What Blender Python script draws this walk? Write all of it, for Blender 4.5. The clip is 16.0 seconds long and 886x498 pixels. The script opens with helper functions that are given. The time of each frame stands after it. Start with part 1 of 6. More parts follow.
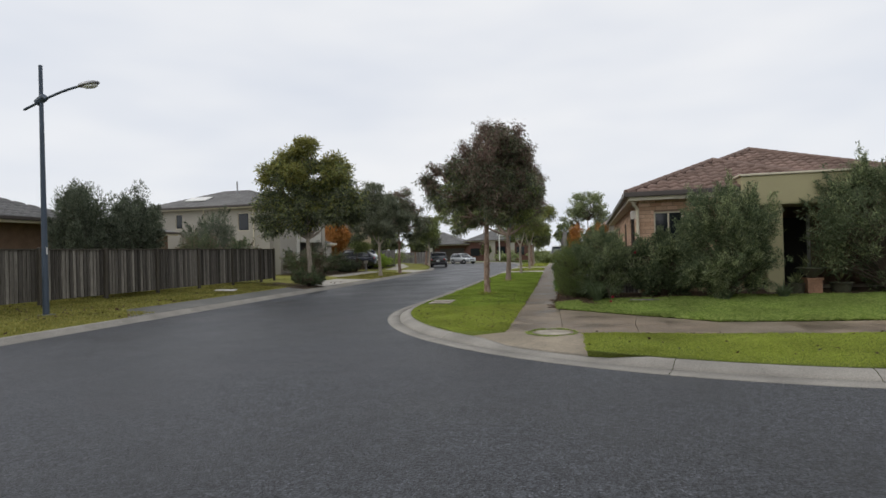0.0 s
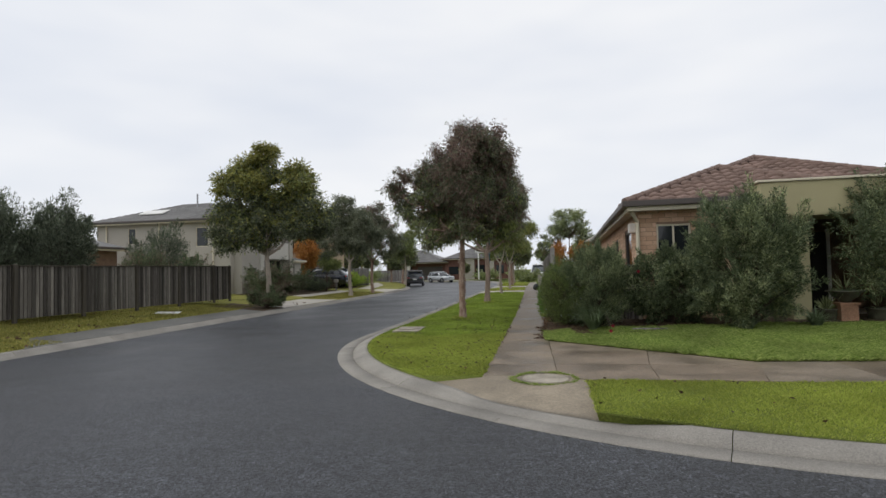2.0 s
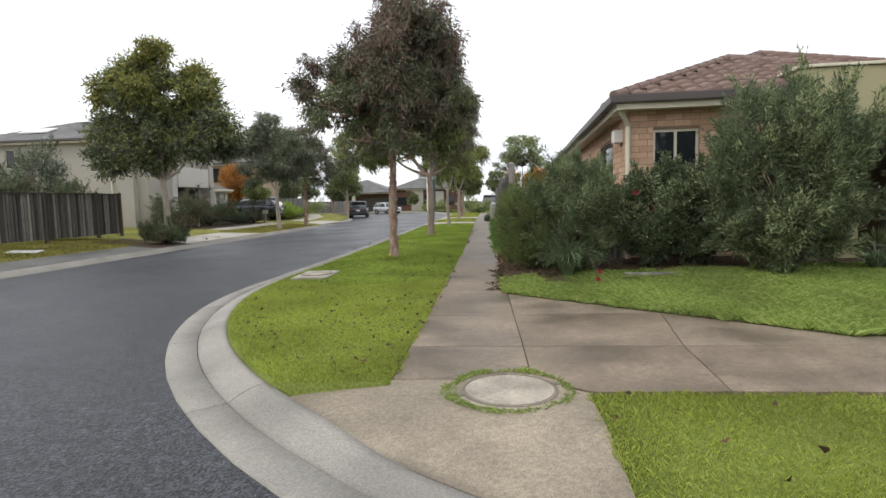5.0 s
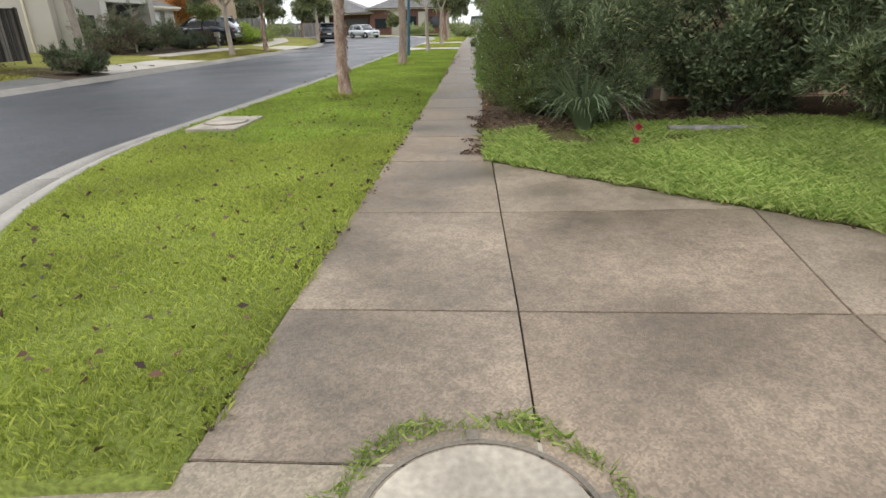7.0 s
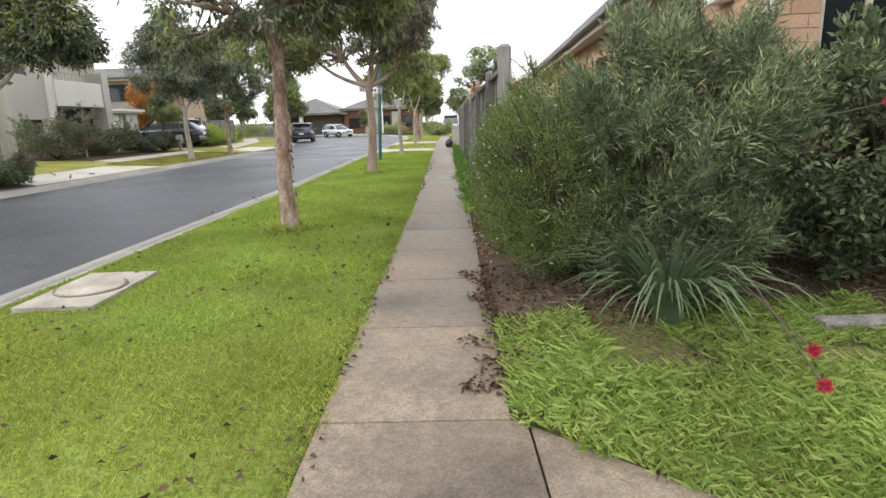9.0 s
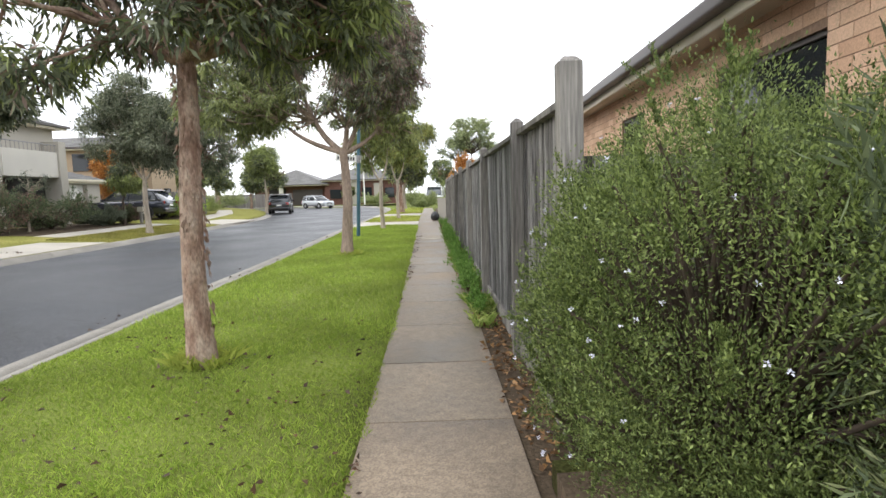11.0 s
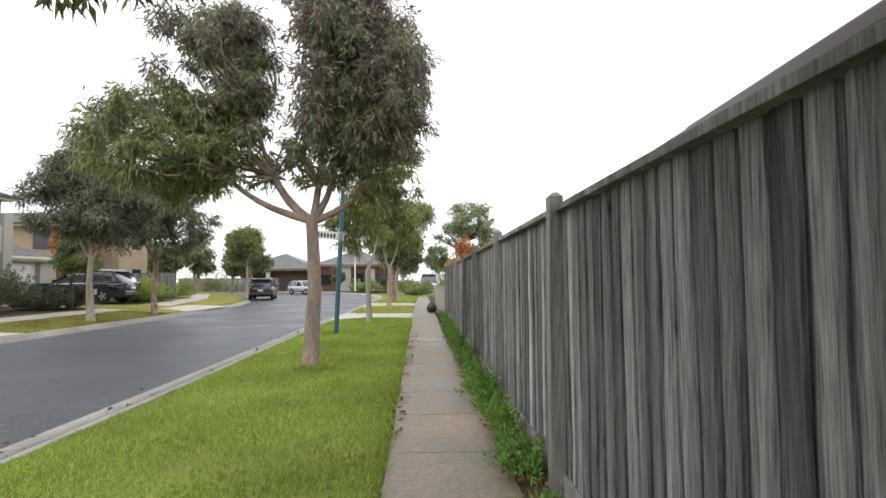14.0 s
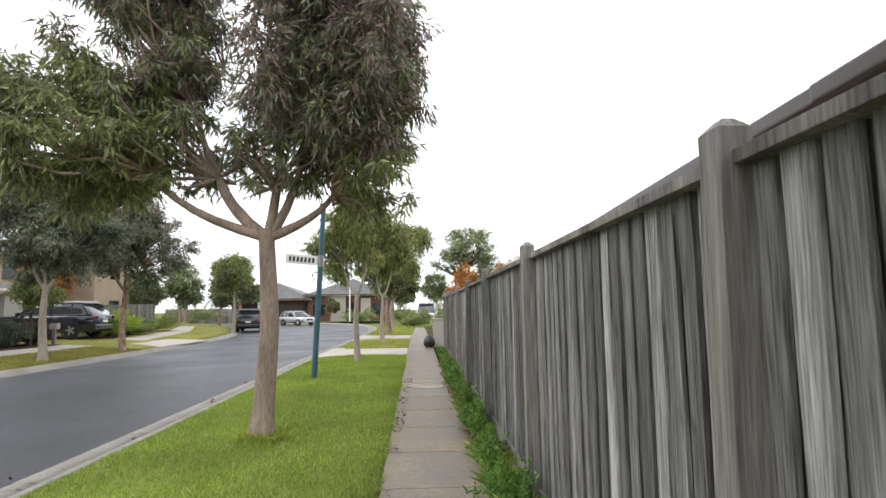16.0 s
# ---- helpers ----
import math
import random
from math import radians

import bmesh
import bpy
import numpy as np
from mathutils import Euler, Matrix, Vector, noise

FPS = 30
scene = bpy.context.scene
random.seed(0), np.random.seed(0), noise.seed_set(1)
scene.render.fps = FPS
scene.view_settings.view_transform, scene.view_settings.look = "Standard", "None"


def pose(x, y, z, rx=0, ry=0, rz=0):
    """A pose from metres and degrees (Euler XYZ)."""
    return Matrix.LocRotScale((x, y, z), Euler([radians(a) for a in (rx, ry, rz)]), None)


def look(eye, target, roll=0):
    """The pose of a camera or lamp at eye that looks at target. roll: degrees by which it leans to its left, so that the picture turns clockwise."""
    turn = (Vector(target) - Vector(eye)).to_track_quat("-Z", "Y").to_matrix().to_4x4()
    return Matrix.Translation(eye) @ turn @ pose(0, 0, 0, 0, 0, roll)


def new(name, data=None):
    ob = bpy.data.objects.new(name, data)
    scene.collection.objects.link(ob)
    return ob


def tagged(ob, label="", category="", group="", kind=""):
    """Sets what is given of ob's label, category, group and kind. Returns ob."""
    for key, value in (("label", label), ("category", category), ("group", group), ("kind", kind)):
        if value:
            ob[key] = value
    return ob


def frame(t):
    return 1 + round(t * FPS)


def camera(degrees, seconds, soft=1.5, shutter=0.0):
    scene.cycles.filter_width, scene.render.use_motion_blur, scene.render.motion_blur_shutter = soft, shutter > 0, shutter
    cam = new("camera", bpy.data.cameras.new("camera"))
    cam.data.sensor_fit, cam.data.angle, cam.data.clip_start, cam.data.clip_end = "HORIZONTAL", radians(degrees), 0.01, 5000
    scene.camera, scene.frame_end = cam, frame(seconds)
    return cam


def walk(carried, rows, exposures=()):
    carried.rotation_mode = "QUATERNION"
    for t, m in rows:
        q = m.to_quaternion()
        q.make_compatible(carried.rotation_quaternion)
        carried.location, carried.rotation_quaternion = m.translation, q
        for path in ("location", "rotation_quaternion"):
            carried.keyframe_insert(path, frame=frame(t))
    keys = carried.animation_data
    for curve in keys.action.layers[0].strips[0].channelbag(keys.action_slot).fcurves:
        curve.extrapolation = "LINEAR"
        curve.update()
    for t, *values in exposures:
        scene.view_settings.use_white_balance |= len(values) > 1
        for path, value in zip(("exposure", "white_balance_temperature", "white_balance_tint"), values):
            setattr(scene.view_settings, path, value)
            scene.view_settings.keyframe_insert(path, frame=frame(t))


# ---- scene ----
cam = camera(76.6, 16.0)
PATH = [
    (0, (0.518, -0.414, 1.626), (0.106, 1.543, 1.639), -1.6),
    (0.5, (0.55, 0.262, 1.61), (0.164, 2.224, 1.655), -1.6),
    (1, (0.464, 0.843, 1.632), (0.089, 2.807, 1.694), -1.5),
    (1.5, (0.418, 1.453, 1.623), (0.069, 3.421, 1.692), -1.5),
    (2, (0.307, 2.115, 1.626), (-0.032, 4.085, 1.702), -1.4),
    (2.5, (0.288, 2.773, 1.599), (-0.013, 4.748, 1.683), -1.4),
    (3, (0.208, 3.459, 1.613), (-0.064, 5.438, 1.709), -1.3),
    (3.2, (0.209, 3.742, 1.613), (-0.047, 5.723, 1.716), -1.3),
    (5.3, (0.231, 6.407, 1.389), (0.064, 8.384, 1.134), -1.5),
    (5.5, (0.241, 6.675, 1.343), (0.077, 8.643, 1.027), -1.5),
    (6, (0.238, 7.366, 1.253), (0.081, 9.292, 0.737), -1.4),
    (6.5, (0.295, 8.035, 1.216), (0.158, 9.896, 0.495), -1.6),
    (7, (0.32, 8.811, 1.303), (0.19, 10.663, 0.558), -1.4),
    (7.5, (0.324, 9.482, 1.351), (0.194, 11.35, 0.647), -1.7),
    (8, (0.245, 10.155, 1.4), (0.124, 12.048, 0.766), -1.5),
    (8.5, (0.21, 10.836, 1.416), (0.125, 12.756, 0.863), -1.6),
    (9, (0.12, 11.53, 1.475), (0.079, 13.48, 1.029), -1.8),
    (9.5, (0.074, 12.191, 1.463), (0.062, 14.163, 1.123), -1.5),
    (9.7, (0.048, 12.486, 1.488), (0.041, 14.461, 1.189), -1.5),
    (11.8, (-0.13, 15.079, 1.492), (-0.08, 17.069, 1.325), -1.5),
    (12, (-0.142, 15.32, 1.482), (-0.089, 17.315, 1.339), -1.4),
    (12.5, (-0.173, 15.92, 1.514), (-0.11, 17.919, 1.474), -1.1),
    (13, (-0.181, 16.598, 1.541), (-0.11, 18.597, 1.569), -1.1),
    (13.5, (-0.229, 17.148, 1.496), (-0.164, 19.146, 1.578), -0.5),
    (14, (-0.249, 17.831, 1.483), (-0.186, 19.827, 1.591), -0.4),
    (14.5, (-0.307, 18.411, 1.552), (-0.246, 20.407, 1.658), -0.9),
    (15, (-0.264, 19.012, 1.551), (-0.194, 21.005, 1.698), -1.2),
    (15.5, (-0.26, 19.536, 1.57), (-0.187, 21.527, 1.745), -1.0),
    (16, (-0.213, 20.007, 1.556), (-0.14, 21.995, 1.765), -0.8),
]
EXPOSURES = [(0.0, -0.1), (1.0, -0.08), (2.5, -0.02), (3.2, 0.05), (5.3, 0.66), (6.5, 0.84), (7.5, 1.0), (8.5, 1.14), (9.0, 1.18), (9.7, 1.2), (12.0, 1.12), (13.0, 0.95), (16.0, 0.95)]
walk(cam, [(t, look(eye, target, roll)) for t, eye, target, roll in PATH], EXPOSURES)

# ---- light ----
world = bpy.data.worlds.new("overcast_sky")
scene.world = world
world.use_nodes = True
wn, wl = world.node_tree.nodes, world.node_tree.links
sky = wn.new("ShaderNodeTexSky")
sky.sky_type, sky.sun_disc = "NISHITA", False
sky.sun_elevation, sky.sun_rotation = radians(38), radians(250)
coord = wn.new("ShaderNodeTexCoord")
stretch = wn.new("ShaderNodeMapping")
stretch.inputs["Scale"].default_value = (1.0, 1.0, 3.2)
cloud = wn.new("ShaderNodeTexNoise")
cloud.inputs["Scale"].default_value, cloud.inputs["Detail"].default_value = 2.1, 3.0
cramp = wn.new("ShaderNodeValToRGB")
cramp.color_ramp.elements[0].position, cramp.color_ramp.elements[0].color = 0.3, (8.0, 8.4, 9.2, 1)
cramp.color_ramp.elements[1].position, cramp.color_ramp.elements[1].color = 0.72, (10.0, 10.05, 10.2, 1)
smix = wn.new("ShaderNodeMixRGB")
smix.inputs["Fac"].default_value = 0.94
wl.new(coord.outputs["Generated"], stretch.inputs["Vector"])
wl.new(stretch.outputs["Vector"], cloud.inputs["Vector"])
wl.new(cloud.outputs["Fac"], cramp.inputs["Fac"])
wl.new(sky.outputs["Color"], smix.inputs["Color1"])
wl.new(cramp.outputs["Color"], smix.inputs["Color2"])
wl.new(smix.outputs["Color"], wn["Background"].inputs["Color"])
wn["Background"].inputs["Strength"].default_value = 0.1

sun = new("sun", bpy.data.lights.new("sun", "SUN"))
sun.data.energy, sun.data.angle, sun.data.color = 0.7, radians(40), (1.0, 0.97, 0.92)
sun.matrix_basis = pose(0, 0, 30, 52, 0, -70)


# ---- materials ----
def material(name, base, rough=0.7, metal=0.0, grain=0.25, scale=30.0, stain=0.25, stain_scale=1.2, bump=0.3, bump_scale=None, spread=0.0,
             second=None, leafy=0.0, spec=0.4, stretch_by=(1, 1, 1), per="object", coat=0.0, wet=0.0, speckle=0.0, speckle_scale=80.0, knots=0.0, chips=0.0):
    """A surface with fine grain, larger stains, relief and, for pieces, a shade of its own."""
    m = bpy.data.materials.new(name)
    m.use_nodes = True
    n, l = m.node_tree.nodes, m.node_tree.links
    p = n["Principled BSDF"]
    p.inputs["Metallic"].default_value = metal
    p.inputs["Specular IOR Level"].default_value = spec
    p.inputs["Coat Weight"].default_value = coat
    tc, mp = n.new("ShaderNodeTexCoord"), n.new("ShaderNodeMapping")
    mp.inputs["Scale"].default_value = stretch_by
    l.new(tc.outputs["Object"], mp.inputs["Vector"])
    where = mp.outputs["Vector"]
    if spread and per == "object":
        # each piece takes its grain from a place of its own
        own, far, moved = n.new("ShaderNodeObjectInfo"), n.new("ShaderNodeMath"), n.new("ShaderNodeVectorMath")
        far.operation = "MULTIPLY"
        far.inputs[1].default_value = 61.0
        l.new(own.outputs["Random"], far.inputs[0])
        l.new(where, moved.inputs[0])
        l.new(far.outputs[0], moved.inputs[1])
        where = moved.outputs["Vector"]
    fine, broad = n.new("ShaderNodeTexNoise"), n.new("ShaderNodeTexNoise")
    fine.inputs["Scale"].default_value, fine.inputs["Detail"].default_value = scale, 5
    broad.inputs["Scale"].default_value, broad.inputs["Detail"].default_value = stain_scale, 6
    for t in (fine, broad):
        l.new(where, t.inputs["Vector"])

    def shade(source, low, high):
        r = n.new("ShaderNodeMapRange")
        r.inputs["From Min"].default_value, r.inputs["From Max"].default_value = 0.25, 0.75
        r.inputs["To Min"].default_value, r.inputs["To Max"].default_value = low, high
        l.new(source, r.inputs["Value"])
        return r.outputs["Result"]

    def times(a, b):
        x = n.new("ShaderNodeMath")
        x.operation = "MULTIPLY"
        l.new(a, x.inputs[0])
        l.new(b, x.inputs[1])
        return x.outputs[0]
    value = times(shade(fine.outputs["Fac"], 1 - grain, 1 + grain), shade(broad.outputs["Fac"], 1 - stain, 1 + stain))
    if speckle:
        cells = n.new("ShaderNodeTexVoronoi")
        cells.inputs["Scale"].default_value = speckle_scale
        l.new(mp.outputs["Vector"], cells.inputs["Vector"])
        grey = n.new("ShaderNodeRGBToBW")
        l.new(cells.outputs["Color"], grey.inputs["Color"])
        value = times(value, shade(grey.outputs["Val"], 1 - speckle, 1 + speckle))
    if chips:
        # scattered pale stones
        stones = n.new("ShaderNodeTexVoronoi")
        stones.inputs["Scale"].default_value = chips
        l.new(mp.outputs["Vector"], stones.inputs["Vector"])
        lot = n.new("ShaderNodeSeparateColor")
        l.new(stones.outputs["Color"], lot.inputs["Color"])
        pale = n.new("ShaderNodeMapRange")
        pale.inputs["From Min"].default_value, pale.inputs["From Max"].default_value = 0.8, 1.0
        pale.inputs["To Min"].default_value, pale.inputs["To Max"].default_value = 0.95, 2.1
        l.new(lot.outputs["Red"], pale.inputs["Value"])
        value = times(value, pale.outputs["Result"])
    if knots:
        spots = n.new("ShaderNodeTexVoronoi")
        spots.inputs["Scale"].default_value = knots
        oval = n.new("ShaderNodeMapping")
        oval.inputs["Scale"].default_value = (1 / stretch_by[0], 1 / stretch_by[1], 0.55 / stretch_by[2])
        l.new(where, oval.inputs["Vector"])
        l.new(oval.outputs["Vector"], spots.inputs["Vector"])
        dark = n.new("ShaderNodeMapRange")
        dark.inputs["From Min"].default_value, dark.inputs["From Max"].default_value = 0.04, 0.11
        dark.inputs["To Min"].default_value, dark.inputs["To Max"].default_value = 0.4, 1.0
        l.new(spots.outputs["Distance"], dark.inputs["Value"])
        value = times(value, dark.outputs["Result"])
    colour = n.new("ShaderNodeMixRGB")
    colour.inputs["Color1"].default_value = (*base, 1)
    colour.inputs["Color2"].default_value = (*(second or base), 1)
    if per == "island":
        rnd = n.new("ShaderNodeNewGeometry").outputs["Random Per Island"]
    else:
        rnd = n.new("ShaderNodeObjectInfo").outputs["Random"]
    if second:
        if per == "stain":
            l.new(shade(broad.outputs["Fac"], 0, 1), colour.inputs["Fac"])
        else:
            l.new(rnd, colour.inputs["Fac"])
    else:
        colour.inputs["Fac"].default_value = 0
    if spread:
        sp = n.new("ShaderNodeMapRange")
        sp.inputs["To Min"].default_value, sp.inputs["To Max"].default_value = 1 - spread, 1 + spread
        l.new(rnd, sp.inputs["Value"])
        value = times(value, sp.outputs["Result"])
    mul = n.new("ShaderNodeVectorMath")
    mul.operation = "SCALE"
    l.new(colour.outputs["Color"], mul.inputs[0])
    l.new(value, mul.inputs["Scale"])
    l.new(mul.outputs["Vector"], p.inputs["Base Color"])
    if wet:
        l.new(shade(broad.outputs["Fac"], rough - wet, rough + wet * 0.5), p.inputs["Roughness"])
    else:
        p.inputs["Roughness"].default_value = rough
    if bump:
        b = n.new("ShaderNodeBump")
        b.inputs["Strength"].default_value, b.inputs["Distance"].default_value = bump, 0.01
        src = fine
        if bump_scale:
            src = n.new("ShaderNodeTexNoise")
            src.inputs["Scale"].default_value, src.inputs["Detail"].default_value = bump_scale, 4
            l.new(mp.outputs["Vector"], src.inputs["Vector"])
        l.new(src.outputs["Fac"], b.inputs["Height"])
        l.new(b.outputs["Normal"], p.inputs["Normal"])
    if leafy:
        tr, mx = n.new("ShaderNodeBsdfTranslucent"), n.new("ShaderNodeMixShader")
        l.new(mul.outputs["Vector"], tr.inputs["Color"])
        mx.inputs["Fac"].default_value = leafy
        l.new(p.outputs["BSDF"], mx.inputs[1])
        l.new(tr.outputs["BSDF"], mx.inputs[2])
        l.new(mx.outputs["Shader"], n["Material Output"].inputs["Surface"])
    return m


ASPHALT = material("asphalt", (0.034, 0.036, 0.041), 0.5, grain=0.5, scale=14, stain=0.4, stain_scale=0.4, bump=1.0, bump_scale=60, speckle=0.85, speckle_scale=70, spec=0.4, wet=0.16, chips=75)
CONCRETE = material("footpath_concrete", (0.212, 0.16, 0.112), 0.5, grain=0.22, scale=16, stain=0.5, stain_scale=1.3, bump=0.3, bump_scale=130, speckle=0.2, speckle_scale=110, spread=0.08, second=(0.188, 0.151, 0.111), wet=0.22)
KERB = material("kerb_concrete", (0.275, 0.255, 0.222), 0.8, speckle=0.1, speckle_scale=110, grain=0.18, scale=60, stain=0.25, stain_scale=1.4, bump=0.2, spread=0.06, wet=0.05)
WORN = material("worn_damp_paving", (0.13, 0.125, 0.112), 0.6, grain=0.35, scale=20, stain=0.6, stain_scale=0.9, bump=0.5, wet=0.15)
DRIVE = material("driveway_concrete", (0.42, 0.385, 0.33), 0.7, grain=0.15, scale=50, stain=0.15, stain_scale=0.7, bump=0.2)
SOIL = material("lawn_soil", (0.15, 0.18, 0.04), 0.95, grain=0.45, scale=45, stain=0.3, stain_scale=1.0, bump=0.8, bump_scale=60, spec=0.1)
EARTH = material("bare_earth", (0.1, 0.075, 0.052), 0.95, grain=0.4, scale=40, stain=0.3, stain_scale=2, bump=0.9, spec=0.1)
LAWN = material("verge_grass_blades", (0.285, 0.365, 0.055), 0.55, grain=0.1, stain=0.3, stain_scale=0.8, bump=0, second=(0.42, 0.45, 0.1), per="island", spread=0.2, leafy=0.4, spec=0.25)
LAWN_FAR = material("verge_grass_blades_lush", (0.225, 0.34, 0.045), 0.55, grain=0.1, stain=0.3, stain_scale=0.8, bump=0, second=(0.35, 0.42, 0.085), per="island", spread=0.2, leafy=0.4, spec=0.25)
LONG_GRASS = material("long_grass_blades", (0.2, 0.31, 0.05), 0.55, grain=0.1, stain=0.3, stain_scale=1.1, bump=0, second=(0.35, 0.4, 0.13), per="island", spread=0.3, leafy=0.35, spec=0.25)
DRY_GRASS = material("dry_grass_blades", (0.24, 0.25, 0.05), 0.6, grain=0.1, stain=0.4, stain_scale=0.7, bump=0, second=(0.34, 0.3, 0.1), per="island", spread=0.3, leafy=0.35, spec=0.2)
DRY_LAWN = material("left_verge_lawn", (0.2, 0.21, 0.045), 0.95, grain=0.5, scale=22, stain=0.3, stain_scale=0.6, bump=1.0, bump_scale=40, spec=0.1, second=(0.22, 0.2, 0.06), per="stain")
PALING = material("grey_weathered_timber", (0.115, 0.106, 0.1), 0.85, grain=0.7, scale=30, stain=0.7, stain_scale=2.8, bump=1.0, spread=0.3, second=(0.2, 0.19, 0.182), stretch_by=(3.5, 3.5, 0.16), spec=0.2, knots=4.0)
PALE_PALING = material("pale_weathered_timber", (0.17, 0.164, 0.158), 0.85, grain=0.7, scale=30, stain=0.75, stain_scale=2.6, bump=1.0, spread=0.3, second=(0.26, 0.254, 0.248), stretch_by=(3.5, 3.5, 0.16), spec=0.2, knots=4.0)
DARK_PALING = material("dark_weathered_timber", (0.075, 0.067, 0.058), 0.85, grain=0.5, scale=26, stain=0.55, stain_scale=1.6, bump=0.6, spread=0.4, second=(0.165, 0.15, 0.13), stretch_by=(3.5, 3.5, 0.14), spec=0.2)
DARK_POST = material("dark_post_timber", (0.075, 0.066, 0.053), 0.85, grain=0.3, scale=24, stain=0.3, stain_scale=1.5, bump=0.5, stretch_by=(3, 3, 0.18), spec=0.2)
POST_WOOD = material("grey_post_timber", (0.21, 0.196, 0.18), 0.85, grain=0.45, scale=24, stain=0.6, stain_scale=2.0, bump=0.6, spread=0.15, stretch_by=(3, 3, 0.18), spec=0.2, knots=3.0)
BRICK = material("orange_brick", (0.57, 0.36, 0.235), 0.85, grain=0.18, scale=60, stain=0.1, stain_scale=3, bump=0.3, spread=0.1, second=(0.63, 0.44, 0.31), per="object", spec=0.2)
BRICK_FAR = material("orange_brick_joined", (0.57, 0.36, 0.235), 0.85, grain=0.18, scale=60, stain=0.1, stain_scale=3, bump=0.3, spread=0.1, second=(0.63, 0.44, 0.31), per="island", spec=0.2)
MORTAR = material("mortar", (0.24, 0.16, 0.11), 0.95, bump=0.4)
RED_BRICK = material("dark_red_brick", (0.13, 0.062, 0.048), 0.85, scale=40, stain=0.25, stain_scale=4)
# Brown brick of other houses, and orange brick darkened for porch shade.
BROWN_AND_SHADED_BRICK = material("brown_and_shaded_brick", (0.16, 0.1, 0.065), 0.85, scale=30, grain=0.4, stain=0.2, stain_scale=4)
TAN = material("tan_brick_wall", (0.4, 0.305, 0.21), 0.9, scale=40, stain=0.08, stain_scale=2)
TILE = material("terracotta_roof_tile", (0.19, 0.125, 0.1), 0.8, grain=0.25, scale=25, stain=0.3, stain_scale=1.1, bump=0.3, spread=0.12, second=(0.225, 0.155, 0.128), per="island")
GREY_TILE = material("grey_roof_tile", (0.2, 0.195, 0.19), 0.75, grain=0.2, scale=25, stain=0.15, stain_scale=1, bump=0.3, spread=0.1, per="island")
RENDER_BEIGE = material("beige_render", (0.43, 0.4, 0.345), 0.9, grain=0.06, scale=80, stain=0.08, stain_scale=0.5, bump=0.2)
RENDER_WHITE = material("pale_render", (0.62, 0.59, 0.53), 0.9, grain=0.05, scale=80, stain=0.07, stain_scale=0.5, bump=0.2)
RENDER_OLIVE = material("olive_cream_render", (0.4, 0.36, 0.21), 0.9, grain=0.06, scale=80, stain=0.1, stain_scale=0.7, bump=0.2)
CREAM = material("cream_paint", (0.66, 0.6, 0.46), 0.5, grain=0.04, stain=0.06, bump=0)
WHITE = material("white_paint", (0.78, 0.77, 0.73), 0.45, grain=0.03, stain=0.05, bump=0)
BROWN_METAL = material("brown_gutter_metal", (0.075, 0.062, 0.056), 0.4, grain=0.05, stain=0.08, bump=0)
# Near-black for unlit rooms and porch shade, also the screen door's colour.
DARK = material("shade_and_door_black", (0.03, 0.028, 0.026), 0.8, bump=0)
LAMP_PAINT = material("blue_grey_lamp_paint", (0.055, 0.075, 0.105), 0.45, grain=0.1, stain=0.2, stain_scale=1.5, bump=0.05)
BLUE_POLE = material("blue_green_pole_paint", (0.045, 0.115, 0.15), 0.45, grain=0.1, stain=0.2, stain_scale=1.5, bump=0.05)
GREY_METAL = material("grey_metal", (0.3, 0.3, 0.31), 0.4, metal=0.7, bump=0)
COVER = material("manhole_concrete", (0.34, 0.3, 0.24), 0.75, grain=0.2, scale=40, stain=0.45, stain_scale=2.6, bump=0.3)
IRON = material("cast_iron_ring", (0.19, 0.165, 0.13), 0.6, metal=0.3, scale=80, bump=0.3)
BARK = material("reddish_gum_bark", (0.3, 0.165, 0.115), 0.9, grain=0.4, scale=40, stain=0.6, stain_scale=6.0, bump=1.0, bump_scale=16, second=(0.3, 0.25, 0.2), per="stain", stretch_by=(1.6, 1.6, 0.7), spec=0.2)
TAN_BARK = material("tan_gum_bark", (0.31, 0.235, 0.185), 0.85, grain=0.3, scale=22, stain=0.4, stain_scale=3.0, bump=0.7, stretch_by=(2, 2, 0.5), spec=0.2)
PALE_BARK = material("pale_gum_bark", (0.34, 0.29, 0.235), 0.85, grain=0.25, scale=16, stain=0.3, stain_scale=2.0, bump=0.5, stretch_by=(2, 2, 0.5), spec=0.2)
STRAW = material("dry_stalks", (0.26, 0.2, 0.12), 0.8, grain=0.1, bump=0, second=(0.13, 0.095, 0.06), per="island", spread=0.3, spec=0.2)
FRONT_SOIL = material("front_lawn_soil", (0.15, 0.175, 0.05), 0.95, grain=0.5, scale=40, stain=0.35, stain_scale=1.4, bump=1.0, bump_scale=50, spec=0.1, second=(0.15, 0.13, 0.06), per="stain")
TWIG = material("dark_twig_bark", (0.09, 0.065, 0.05), 0.9, bump=0.3)


def leaf(name, a, b, leafy=0.45, spread=0.3):
    return material(name, a, 0.5, grain=0.05, stain=0.25, stain_scale=1.5, bump=0, second=b, per="island", spread=spread, leafy=leafy, spec=0.3)


LEAF_GUM = leaf("gum_leaf_dark", (0.092, 0.115, 0.066), (0.19, 0.205, 0.125), 0.32)
LEAF_GUM_BRIGHT = leaf("gum_leaf_bright", (0.18, 0.23, 0.075), (0.31, 0.345, 0.125), 0.4)
LEAF_RED = leaf("gum_leaf_reddish", (0.155, 0.095, 0.078), (0.235, 0.17, 0.132), 0.32)
# Lighter copies of the gum leaves; the front gum's backlight is in colour.
LEAF_GUM_GREY_LIT = leaf("gum_leaf_grey_green_lit", (0.15, 0.17, 0.115), (0.27, 0.285, 0.2), 0.38)
